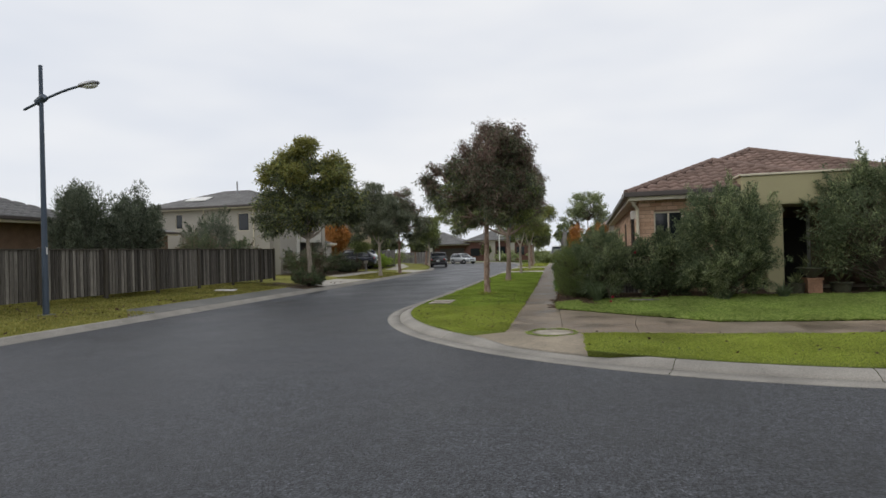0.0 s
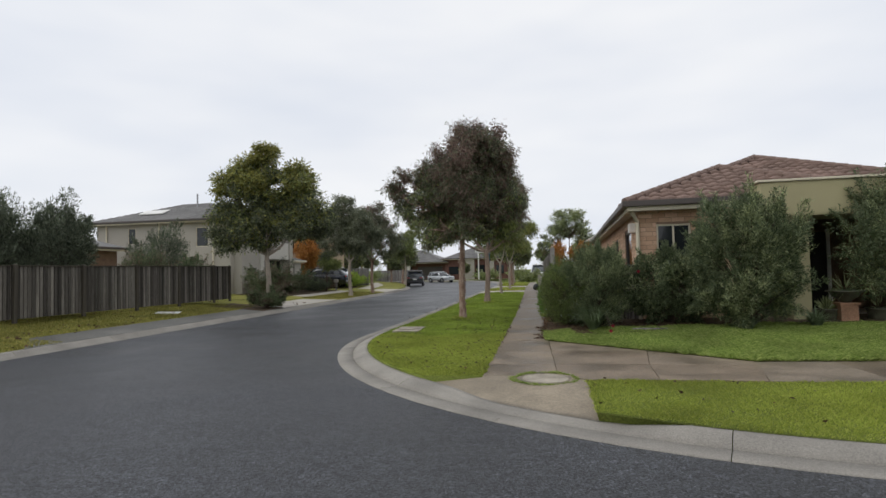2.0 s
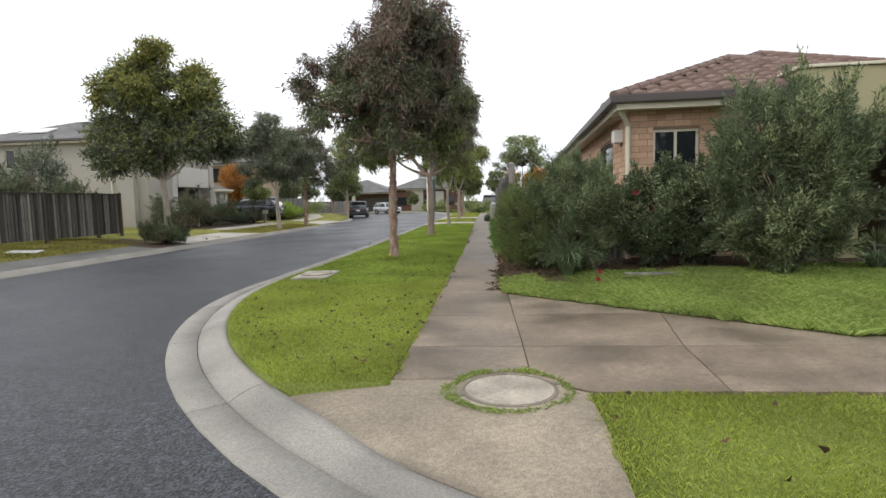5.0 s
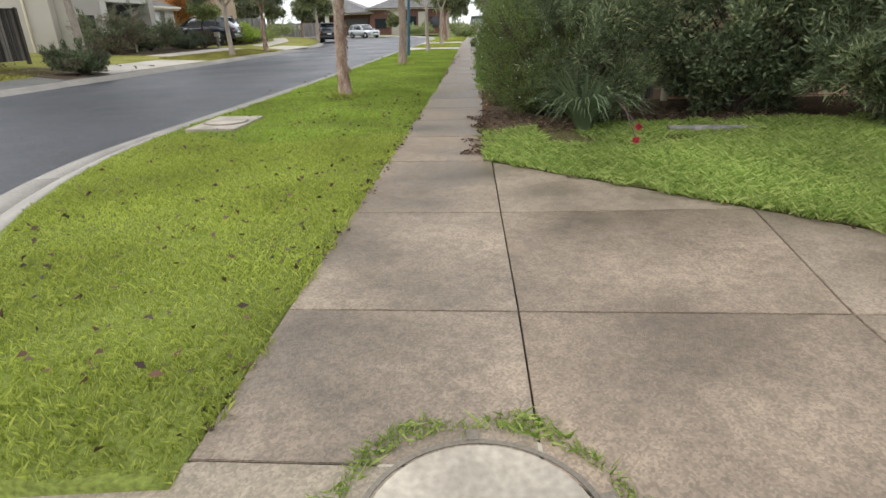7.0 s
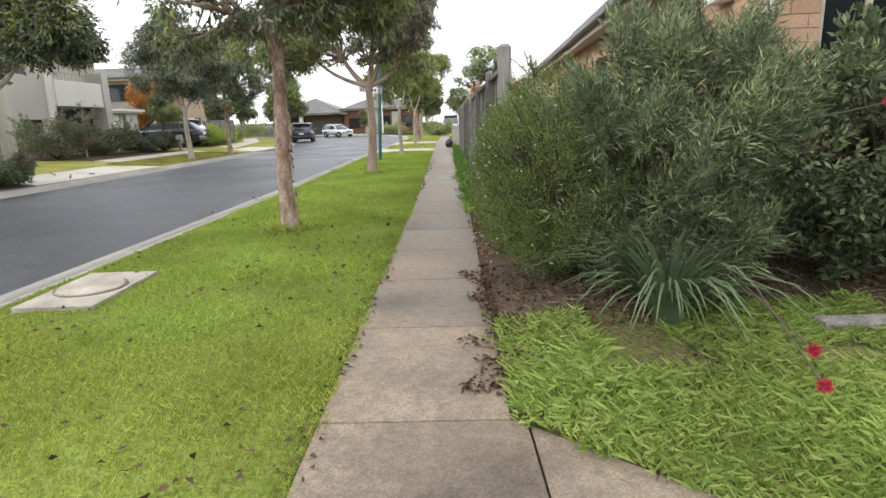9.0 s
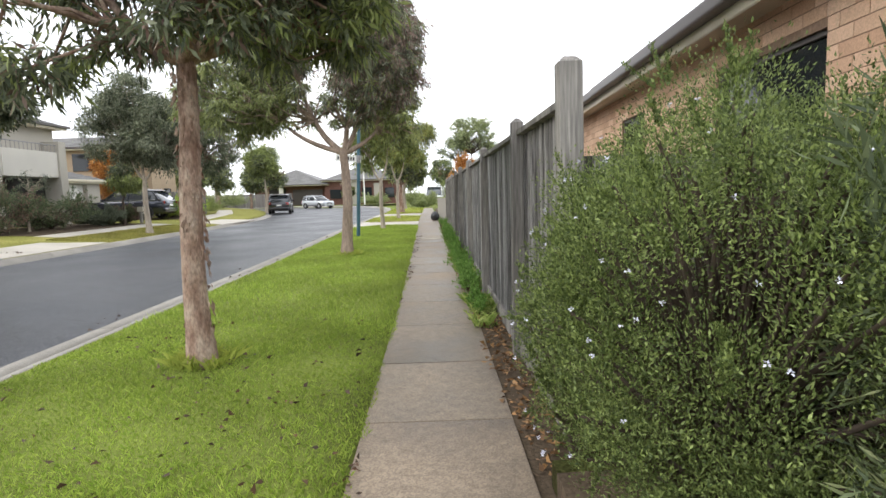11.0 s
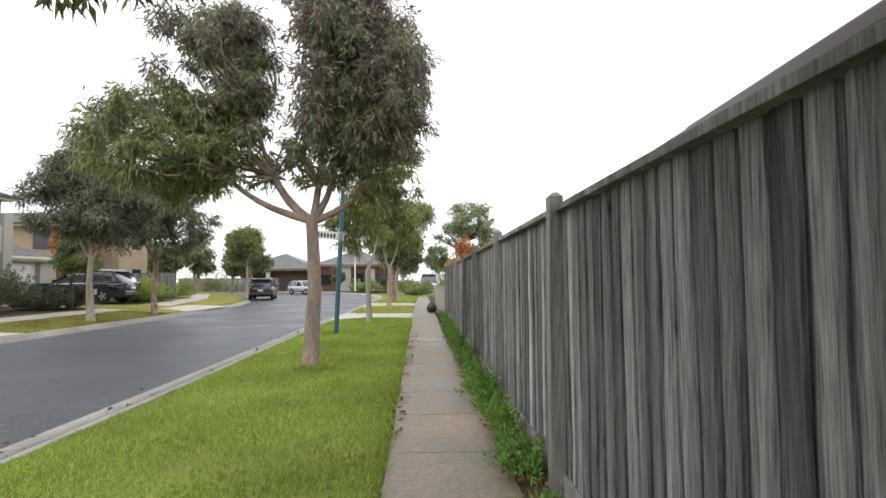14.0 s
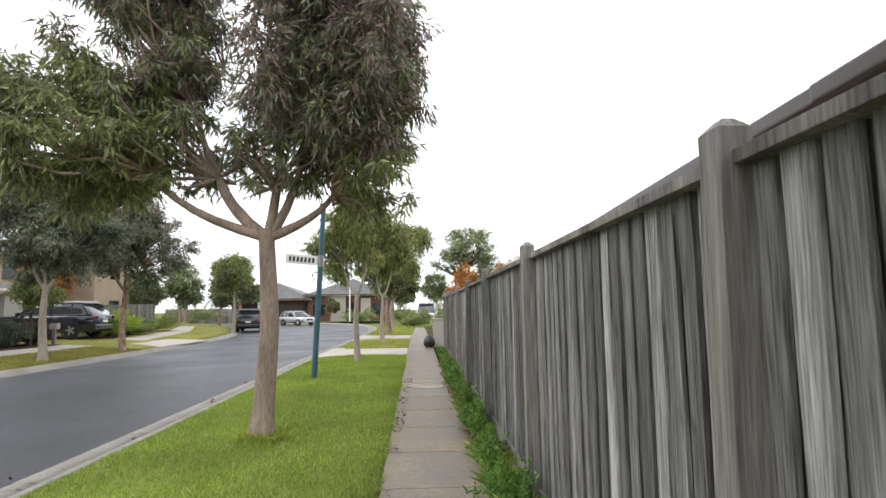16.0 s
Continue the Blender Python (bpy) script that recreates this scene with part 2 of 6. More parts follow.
LEAF_GUM_FRESH = leaf("gum_leaf_fresh", (0.19, 0.23, 0.085), (0.34, 0.37, 0.15), 0.4)
LEAF_TIP_LIT = leaf("gum_tip_reddish_brown_lit", (0.21, 0.15, 0.125), (0.31, 0.23, 0.19), 0.38)
LEAF_FLOWERING = leaf("flowering_shrub_leaf", (0.07, 0.105, 0.028), (0.22, 0.27, 0.085), 0.3)
LEAF_YELLOW = leaf("yellow_green_leaf", (0.2, 0.2, 0.055), (0.34, 0.32, 0.095))
LEAF_GREY = leaf("grey_green_leaf", (0.085, 0.105, 0.07), (0.18, 0.205, 0.14), 0.3)
LEAF_SHRUB = leaf("dark_shrub_leaf", (0.085, 0.118, 0.06), (0.185, 0.222, 0.118), 0.38)
LEAF_SHRUB_PALE = leaf("shrub_leaf_pale", (0.22, 0.27, 0.12), (0.4, 0.43, 0.23))
LEAF_STRAP = leaf("strap_leaf", (0.085, 0.135, 0.062), (0.22, 0.27, 0.15), 0.35)
LEAF_LIME = leaf("lime_hedge_leaf", (0.26, 0.377, 0.058), (0.39, 0.481, 0.104))
LEAF_ORANGE = leaf("orange_autumn_leaf", (0.4, 0.17, 0.045), (0.52, 0.27, 0.08))
LEAF_DEAD = leaf("dead_leaf", (0.05, 0.03, 0.02), (0.11, 0.055, 0.03), 0.05)
LEAF_RUST = leaf("rusty_dead_leaf", (0.12, 0.06, 0.025), (0.3, 0.17, 0.07), 0.05)
LEAF_WEED = leaf("weed_leaf", (0.12, 0.24, 0.04), (0.2, 0.34, 0.08))
FLOWER_WHITE = material("pale_lilac_petal", (0.62, 0.62, 0.72), 0.6, bump=0)
FLOWER_RED = material("crimson_bloom", (0.42, 0.02, 0.05), 0.6, bump=0)

GLASS = bpy.data.materials.new("window_glass")
GLASS.use_nodes = True
GLASS.node_tree.nodes["Principled BSDF"].inputs["Base Color"].default_value = (0.02, 0.024, 0.028, 1)
GLASS.node_tree.nodes["Principled BSDF"].inputs["Roughness"].default_value = 0.05


def plain(name, base, rough=0.4, metal=0.0, coat=0.0):
    m = bpy.data.materials.new(name)
    m.use_nodes = True
    p = m.node_tree.nodes["Principled BSDF"]
    p.inputs["Base Color"].default_value = (*base, 1)
    p.inputs["Roughness"].default_value, p.inputs["Metallic"].default_value, p.inputs["Coat Weight"].default_value = rough, metal, coat
    return m


# ---- building helpers ----
rng = np.random.default_rng(7)


def mesh_of(name, verts, faces, mat, smooth=False):
    """A mesh from an array of corners and an array of triangles or quads."""
    verts, faces = np.asarray(verts, dtype=np.float32), np.asarray(faces, dtype=np.int32)
    me = bpy.data.meshes.new(name)
    k = faces.shape[1]
    me.vertices.add(len(verts))
    me.vertices.foreach_set("co", verts.ravel())
    me.loops.add(faces.size)
    me.loops.foreach_set("vertex_index", faces.ravel())
    me.polygons.add(len(faces))
    me.polygons.foreach_set("loop_start", np.arange(0, faces.size, k, dtype=np.int32))
    if smooth:
        me.polygons.foreach_set("use_smooth", np.ones(len(faces), dtype=bool))
    me.update(calc_edges=True)
    me.materials.append(mat)
    return me


def link(name, me, parent=None, label="", at=None, kind=""):
    ob = new(name, me)
    ob.parent = parent
    if at is not None:
        ob.matrix_basis = at
    return tagged(ob, label, kind=kind)


def part(name, bm, mat, parent=None, label="", at=None, smooth=False):
    me = bpy.data.meshes.new(name)
    if smooth:
        for f in bm.faces:
            f.smooth = True
    bm.to_mesh(me)
    bm.free()
    me.materials.append(mat)
    return link(name, me, parent, label, at)


def thing(name, label, category, at=None, group="", kind=""):
    ob = new(name)
    ob.empty_display_size = 0.2
    if at is not None:
        ob.matrix_basis = at
    return tagged(ob, label, category, group, kind)


def box(x0, x1, y0, y1, z0, z1, bevel=0.0, bm=None):
    bm = bm or bmesh.new()
    made = bmesh.ops.create_cube(bm, size=1.0, matrix=Matrix.LocRotScale(((x0 + x1) / 2, (y0 + y1) / 2, (z0 + z1) / 2), None, (x1 - x0, y1 - y0, z1 - z0)))
    if bevel:
        vs = set(made["verts"])
        bmesh.ops.bevel(bm, geom=[e for e in bm.edges if e.verts[0] in vs and e.verts[1] in vs], offset=bevel, segments=2, affect="EDGES", profile=0.7)
    return bm


def rod(a, b, r0, r1=None, sides=12, bm=None):
    bm = bm or bmesh.new()
    a, b = Vector(a), Vector(b)
    q = (b - a).to_track_quat("Z", "Y").to_matrix().to_4x4()
    bmesh.ops.create_cone(bm, cap_ends=True, segments=sides, radius1=r0, radius2=r0 if r1 is None else r1, depth=(b - a).length, matrix=Matrix.Translation((a + b) / 2) @ q)
    return bm


def outline_solid(points, z0, z1, bevel=0.0, top_z=None):
    """A solid over a closed outline, with its top at z1 or at top_z(x, y)."""
    bm = bmesh.new()
    lo = [bm.verts.new((x, y, z0)) for x, y in points]
    hi = [bm.verts.new((x, y, top_z(x, y) if top_z else z1)) for x, y in points]
    top = bm.faces.new(hi)
    bm.faces.new(lo[::-1])
    for i in range(len(lo)):
        j = (i + 1) % len(lo)
        bm.faces.new((lo[i], lo[j], hi[j], hi[i]))
    bmesh.ops.recalc_face_normals(bm, faces=bm.faces)
    if bevel:
        bmesh.ops.bevel(bm, geom=list(top.edges), offset=bevel, segments=2, affect="EDGES")
    return bm


def tube_arrays(points, radii, sides=9, wobble=0.0, r=None):
    """Corners and quads of a tapering limb along points."""
    pts = np.asarray(points, dtype=float)
    t = np.gradient(pts, axis=0)
    t /= np.linalg.norm(t, axis=1)[:, None] + 1e-9
    ref = np.array([1.0, 0.13, 0.07])
    u = np.cross(t, ref)
    u /= np.linalg.norm(u, axis=1)[:, None] + 1e-9
    v = np.cross(t, u)
    a = np.linspace(0, 2 * np.pi, sides, endpoint=False)
    rad = np.asarray(radii, dtype=float)[:, None] * np.ones(sides)[None]
    if wobble:
        rad = rad * (1 + wobble * (r or rng).normal(size=rad.shape))
    ring = pts[:, None] + rad[..., None] * (np.cos(a)[None, :, None] * u[:, None] + np.sin(a)[None, :, None] * v[:, None])
    verts = ring.reshape(-1, 3)
    n = len(pts)
    i = np.arange(n - 1)[:, None] * sides
    k = np.arange(sides)[None]
    faces = np.stack([i + k, i + (k + 1) % sides, i + sides + (k + 1) % sides, i + sides + k], axis=-1).reshape(-1, 4)
    return verts, faces


def merge(chunks):
    vs, fs, base = [], [], 0
    for v, f in chunks:
        vs.append(v)
        fs.append(f + base)
        base += len(v)
    return np.concatenate(vs), np.concatenate(fs)


def leaf_arrays(centre, direction, length, width, r, curl=0.25):
    """Pointed leaves, each a quad folded along its middle: base, side, tip, side."""
    n = len(centre)
    d = direction / (np.linalg.norm(direction, axis=1)[:, None] + 1e-9)
    s = np.cross(d, r.normal(size=(n, 3)))
    s /= np.linalg.norm(s, axis=1)[:, None] + 1e-9
    up = np.cross(s, d)
    L, W = np.asarray(length).reshape(-1, 1) * np.ones((n, 1)), np.asarray(width).reshape(-1, 1) * np.ones((n, 1))
    mid = centre + d * L * 0.42
    lift = up * W * curl
    v = np.stack([centre, mid + s * W * 0.5 + lift, centre + d * L, mid - s * W * 0.5 + lift], axis=1).reshape(-1, 3)
    f = np.arange(4 * n).reshape(n, 4)
    return v, f


def in_ball(n, r, inner=0.0):
    d = r.normal(size=(n, 3))
    d /= np.linalg.norm(d, axis=1)[:, None]
    return d * (inner + (1 - inner) * r.random((n, 1)) ** 0.5)


# ---- ground, road and kerbs ----
CX, CY, RAD, KW = 4.9, 15.6, 9.05, 0.585      # corner arc of the road's edge, and the kerb's width


def spline(points, step):
    """A smooth polyline through plan points."""
    p = [Vector(q) for q in points]
    p = [2 * p[0] - p[1]] + p + [2 * p[-1] - p[-2]]
    out = []
    for i in range(1, len(p) - 2):
        k = max(2, int((p[i + 1] - p[i]).length / step))
        for j in range(k):
            t = j / k
            out.append(0.5 * (2 * p[i] + (p[i + 1] - p[i - 1]) * t + (2 * p[i - 1] - 5 * p[i] + 4 * p[i + 1] - p[i + 2]) * t * t + (3 * p[i] - p[i - 1] - 3 * p[i + 1] + p[i + 2]) * t ** 3))
    return out + [p[-2]]


far_right = spline([(-45, 92), (-22, 88), (-13, 84), (-8, 77), (-5.2, 69), (-4.1, 60), (-3.95, 50), (-4.05, 40), (-4.03, 32), (-4.0, 26), (-4.05, 21), (-4.15, CY)], 1.2)
arc = [Vector((CX - RAD * math.cos(a), CY - RAD * math.sin(a))) for a in np.linspace(0, math.pi / 2, 22)]
RIGHT_EDGE = far_right + arc[1:] + [Vector((x, CY - RAD)) for x in np.arange(6, 62, 2.0)]
LEFT_EDGE = spline([(-11.3, -40), (-11.3, 0), (-11.35, 20), (-11.3, 38), (-11.6, 48), (-12.6, 57), (-14.9, 65), (-19, 71), (-27, 76), (-45, 80)], 1.5)


def right_edge_x(y):
    """The road's edge along the nature strip."""
    return float(np.interp(y, [CY, 21, 26, 32, 40, 50, 60], [-4.15, -4.05, -4.0, -4.03, -4.05, -3.95, -4.1]))


FALL = 0.12      # the road falls this much towards its far side


def left_z(x):
    u = max(0.0, -11.8 - x)
    return 0.12 - FALL + 0.065 * min(u, 3.7) + 0.035 * max(0.0, u - 3.7)


grounds = tagged(part("ground", outline_solid([(-900, -900), (900, -900), (900, 900), (-900, 900)], -0.8, -0.31), SOIL), "flat grassy ground reaching the horizon", "ground", kind="structure")
road_outline = [(p.x, p.y) for p in LEFT_EDGE] + [(p.x, p.y) for p in RIGHT_EDGE] + [(60, -40)]
tagged(part("road", outline_solid(road_outline, -0.3, 0.0, 0.0, lambda x, y: -FALL if x < -11 else 0.0), ASPHALT), "dark grey damp asphalt road with worn patches", "road", kind="structure")


def sweep(points, profile, name, mat, parent):
    """A strip with the given cross-section (offset to the right of the way, height) along plan points."""
    rows = []
    for i, p in enumerate(points):
        t = (points[min(i + 1, len(points) - 1)] - points[max(i - 1, 0)]).normalized()
        n = Vector((t.y, -t.x))
        rows.append([(p.x + n.x * o, p.y + n.y * o, z) for o, z in (profile(p) if callable(profile) else profile)])
    k = len(rows[0])
    v = np.array(rows).reshape(-1, 3)
    f = [(i * k + j, i * k + j + 1, (i + 1) * k + j + 1, (i + 1) * k + j) for i in range(len(rows) - 1) for j in range(k - 1)]
    return link(name, mesh_of(name, v, f, mat), parent)


def resample(points, step):
    seg = [0.0]
    for a, b in zip(points, points[1:]):
        seg.append(seg[-1] + (b - a).length)
    out = []
    for s in np.arange(0, seg[-1], step):
        i = max(j for j in range(len(seg)) if seg[j] <= s)
        i = min(i, len(points) - 2)
        out.append(points[i].lerp(points[i + 1], (s - seg[i]) / max(seg[i + 1] - seg[i], 1e-6)))
    return out


def kerb_height(p):
    """Full height along the verges, let down where the crossing meets the road."""
    if p.y > 12:
        return 0.105
    k = min(1.0, max(0.0, (abs(p.x - 0.05) - 0.75) / 0.6))
    return 0.026 + 0.079 * k


def right_profile(p):
    h = kerb_height(p)
    gap = -0.015 if h > 0.06 else 0.014
    return [(0.0, -0.05), (0.0, 0.006), (-0.02, 0.012), (-0.28, 0.016), (-0.281, gap), (-0.291, gap), (-0.292, 0.018), (-0.36, 0.02 + (h - 0.02) * 0.4), (-0.45, 0.02 + (h - 0.02) * 0.82), (-0.52, h), (-KW, h + 0.004), (-KW, -0.05)]


def left_profile(p):
    return [(o, z - FALL) for o, z in ((0.0, -0.05), (0.0, 0.004), (-0.27, 0.02), (-0.33, 0.09), (-0.37, 0.115), (-0.5, 0.12), (-0.5, -0.05))]


def kerb(name, points, profile, length, label):
    k = thing(name, label, "kerb", kind="structure")
    pts = resample(points, 0.1)
    n = int(length / 0.1)
    for i in range(0, len(pts) - 2, n):
        run = pts[i:i + n + 1]
        if len(run) > 3:
            a, b = run[0].lerp(run[1], 0.04), run[-1].lerp(run[-2], 0.04)
            step = 3 if abs(run[0].y - 40) < 60 and run[0].y < 17 else 6
            sweep([a] + run[1:-1:step] + [b], profile, "kerb_segment", KERB, k)


# the way runs so that the verge lies on the side of negative offsets
kerb("kerb_right", [p for p in RIGHT_EDGE if p.x < 40], right_profile, 2.4, "pale concrete kerb and gutter rounding the corner")
kerb("kerb_left", [p for p in LEFT_EDGE if p.y > 3], left_profile, 3.0, "low pale concrete kerb along the far verge")

PATH_L, PATH_R = -0.53, 0.36


def path_x(y, side):
    return side - 0.012 * max(0.0, y - 21)


def inner_arc_x(y):
    return CX - math.sqrt(max((RAD - KW) ** 2 - (y - CY) ** 2, 0)) if y < CY else right_edge_x(y) + KW + 0.005


def inner_arc_y(x):
    return CY - math.sqrt((RAD - KW) ** 2 - (x - CX) ** 2) if x < CX else CY - RAD + KW


def skirted(v, f, rows, cols):
    """Adds a downward border round a grid sheet."""
    rim = [j for j in range(cols)] + [i * cols + cols - 1 for i in range(1, rows)] + [(rows - 1) * cols + j for j in range(cols - 2, -1, -1)] + [i * cols for i in range(rows - 2, 0, -1)]
    base = len(v)
    v = list(v) + [(v[i][0], v[i][1], -0.32) for i in rim]
    n = len(rim)
    return v, list(f) + [(rim[k], base + k, base + (k + 1) % n, rim[(k + 1) % n]) for k in range(n)]


def patch(name, ys, left, right, z, mat, label, category, across=10, kind="structure", rough=0.008):
    """A sheet between two plan curves, gently uneven."""
    v = []
    for y in ys:
        a, b = left(y), right(y)
        for i in range(across + 1):
            x = a + (b - a) * i / across
            edge = 0 if i in (0, across) else 1
            v.append((x, y, z(x, y) + edge * rough * noise.noise(Vector((x * 1.7, y * 1.7, 0)))))
    k = across + 1
    f = [(i * k + j, i * k + j + 1, (i + 1) * k + j + 1, (i + 1) * k + j) for i in range(len(ys) - 1) for j in range(across)]
    v, f = skirted(v, f, len(ys), k)
    return tagged(link(name, mesh_of(name, v, f, mat)), label, category, kind=kind)


def verge_z(x, y):
    u = min(1.0, max(0.0, (x + 3.5) / 2.9))
    return 0.108 + 0.03 * u + 0.05 * math.sin(math.pi * u) * min(1.0, max(0.0, (y - 14) / 6))


patch("verge_lawn", np.arange(9.95, 37.4, 0.3), inner_arc_x, lambda y: path_x(y, PATH_L) - 0.005, verge_z, SOIL, "bright green mown nature strip with fallen leaves", "lawn", 12)
DRIVES = [(37.4, 40.6), (46.5, 50.5)]
patch("verge_lawn", np.arange(40.6, 46.6, 0.5), lambda y: -3.45, lambda y: path_x(y, PATH_L) - 0.005, verge_z, DRY_LAWN, "green nature strip between driveway crossings", "lawn", 6)
patch("verge_lawn", np.arange(50.5, 62, 0.5), lambda y: -3.3 - 0.01 * (y - 50), lambda y: path_x(y, PATH_L) - 0.005, verge_z, DRY_LAWN, "green nature strip past the second crossing", "lawn", 6)


def front_z(x, y):
    return 0.135 + 0.012 * max(0.0, x - 4)


v, f, xs = [], [], list(np.arange(0.86, 8, 0.35)) + list(np.arange(8, 42, 3.0))
for x in xs:
    for j in range(9):
        y0 = inner_arc_y(x)
        v.append((x, y0 + (9.74 - y0) * j / 8, 0.112 + 0.022 * j / 8 + 0.012 * max(0, x - 4)))
f = [(i * 9 + j, i * 9 + 9 + j, i * 9 + 10 + j, i * 9 + 1 + j) for i in range(len(xs) - 1) for j in range(8)]
v, f = skirted(v, f, len(xs), 9)
tagged(link("corner_lawn", mesh_of("corner_lawn", v, f, SOIL)), "green corner nature strip beside the crossing", "lawn", kind="structure")


def lawn_edge_y(x):
    """The front garden's edge, cut off diagonally at the corner."""
    return 13.8 - (x - 0.43) * 0.82 if x < 3.45 else 11.32


def lawn_z(x, y):
    return 0.15 + 0.04 * max(0.0, y - lawn_edge_y(x)) * 0.9 + 0.012 * max(0.0, x - 4)


v, f, xs = [], [], list(np.arange(0.43, 9, 0.3)) + list(np.arange(9, 42, 3.0))
for x in xs:
    y0 = lawn_edge_y(x)
    for j in range(13):
        y = y0 + (16.6 - y0) * (j / 12) ** 1.4
        v.append((x, y, lawn_z(x, y) + 0.012 * noise.noise(Vector((x * 2, y * 2, 3))) * (j > 0)))
f = [(i * 13 + j, i * 13 + 13 + j, i * 13 + 14 + j, i * 13 + 1 + j) for i in range(len(xs) - 1) for j in range(12)]
v, f = skirted(v, f, len(xs), 13)
tagged(link("front_lawn", mesh_of("front_lawn", v, f, FRONT_SOIL)), "shaggy green front lawn before the brick house", "lawn", kind="structure")
tagged(part("side_bed", outline_solid([(0.36, 13.9), (2.9, 13.9), (2.9, 60), (0.1, 60)], -0.05, 0.125), EARTH), "strip of bare earth and leaf litter under the fence", "garden bed", kind="structure")

# left side: verge, worn strip, driveways, garden ground
ys = np.arange(-10, 90, 1.5)
left_curve = lambda y: next((p.x + (q.x - p.x) * (y - p.y) / (q.y - p.y + 1e-9) for p, q in zip(LEFT_EDGE, LEFT_EDGE[1:]) if p.y <= y <= q.y), -40) - 0.49
patch("left_verge_lawn", ys[ys < 74], lambda y: left_curve(y) - 34, left_curve, lambda x, y: left_z(x) if x > -13.5 or y < 70 else left_z(x), DRY_LAWN, "patchy yellow-green verge across the street", "lawn", 60)


def slab(name, outline, mat, label, z=lambda x, y: 0.14, category="driveway", parent=None, kind="structure"):
    ob = part(name, outline_solid(outline, -0.05, 0, 0.004, z), mat, parent, label)
    return ob if parent else tagged(ob, label, category, kind=kind)


lift = lambda x, y: left_z(x) + 0.012
for y0, y1 in ((28.3, 33.8), (46.4, 50.4)):
    slab("driveway", [(-11.86, y0 - 0.8), (-11.86, y1 + 0.8), (-13.2, y1), (-24, y1), (-24, y0), (-13.2, y0)], DRIVE, "pale concrete driveway rising from the road", lift)
slab("footpath_left", [(-14.1, 35.7), (-14.1, 44.5), (-15.3, 44.5), (-15.3, 35.7)], DRIVE, "pale concrete footpath across the street", lift, "footpath")
slab("footpath_left", [(-14.1, 48.7), (-15.6, 58), (-18.5, 66), (-19.8, 66), (-16.9, 58), (-15.3, 48.7)], DRIVE, "pale concrete footpath curving across the street", lift, "footpath")
slab("worn_strip", [(-11.8, 13.6), (-11.8, 29.5), (-13.0, 29.0), (-13.1, 15.0)], WORN, "worn grey paved strip beside the road", lambda x, y: left_z(x) + 0.008, "paving")
for y0, y1 in DRIVES:
    slab("driveway_crossing", [(-3.52, y0 - 0.5), (path_x(y0, PATH_L) - 0.01, y0), (path_x(y1, PATH_L) - 0.01, y1), (-3.52, y1 + 0.5)], DRIVE, "pale concrete driveway crossing over the nature strip", lambda x, y: 0.135)

# footpath slabs
footpath = thing("footpath", "damp brown-grey concrete footpath in jointed slabs", "footpath", kind="structure")
G = 0.0035
joints = [10.98, 12.35, 13.85, 15.05, 16.2, 17.35, 18.5, 19.77, 21.0, 22.27, 23.5, 24.62] + [25.75 + 1.16 * i for i in range(33)]
flat = lambda x, y: 0.14


def paving(outline, z=flat):
    c = Vector((sum(p[0] for p in outline), sum(p[1] for p in outline))) / len(outline)
    pts = [((x - c.x) * (1 - G / max(abs(x - c.x), 0.1)) + c.x, (y - c.y) * (1 - G / max(abs(y - c.y), 0.1)) + c.y) for x, y in outline]
    part("slab", outline_solid(pts, -0.02, 0, 0.003, z), CONCRETE, footpath)


paving([(PATH_L, 10.05), (0.5, 10.05), (0.49, 10.98), (PATH_L, 10.98)])
paving([(0.5, 10.05), (0.9, 9.78), (1.8, 9.8), (1.88, 10.98), (0.49, 10.98)])
paving([(PATH_L, 10.98), (0.49, 10.98), (0.46, 12.35), (PATH_L, 12.35)])
paving([(PATH_L, 12.35), (0.46, 12.35), (0.43, 13.85), (PATH_L, 13.85)])
paving([(0.49, 10.98), (1.88, 10.98), (2.1, 12.42), (0.46, 12.35)])
paving([(0.46, 12.35), (2.1, 12.42), (0.435, 13.8)])
paving([(1.88, 10.98), (3.4, 10.98), (3.45, 11.3), (2.1, 12.42)])
paving([(1.8, 9.8), (3.1, 9.8), (3.4, 10.98), (1.88, 10.98)])
for i, x in enumerate(np.arange(3.1, 34, 1.45)):
    a, b = (3.1 if i == 0 else x), x + 1.45
    paving([(a, 9.76), (b, 9.76), (b, 11.28), (3.43 if i == 0 else a, 11.28)], lambda x, y: 0.14 + 0.012 * max(0, x - 4))
for y0, y1 in zip(joints[2:], joints[3:]):
    if y1 < 62:
        paving([(path_x(y0, PATH_L), y0), (path_x(y0, PATH_R), y0), (path_x(y1, PATH_R), y1), (path_x(y1, PATH_L), y1)])
# the ramp down to the road, exposed aggregate
RAMP = material("exposed_aggregate_ramp", (0.265, 0.22, 0.16), 0.7, grain=0.2, scale=30, stain=0.38, stain_scale=1.5, bump=0.3, bump_scale=120, wet=0.1, speckle=0.16, speckle_scale=120)


def ramp_z(x, y):
    return 0.032 + 0.108 * min(1.0, max(0.0, (y - inner_arc_y(x)) / 0.95))


def ramp_end(x):
    return 10.05 if x < 0.5 else 10.05 - 0.77 * (x - 0.5)


xs, v = np.linspace(-1.36, 0.86, 24), []
for x in xs:
    y0 = inner_arc_y(x) + 0.001
    y1 = max(y0 + 0.01, min(ramp_end(x) - 0.005, 9.93 + 0.12 * (x + 1.3) / 0.8 if x < -0.53 else 99))
    v += [(x, y0 + (y1 - y0) * k / 12, ramp_z(x, y0 + (y1 - y0) * k / 12)) for k in range(13)]
f = [(i * 13 + k, i * 13 + 13 + k, i * 13 + 14 + k, i * 13 + 1 + k) for i in range(23) for k in range(12)]
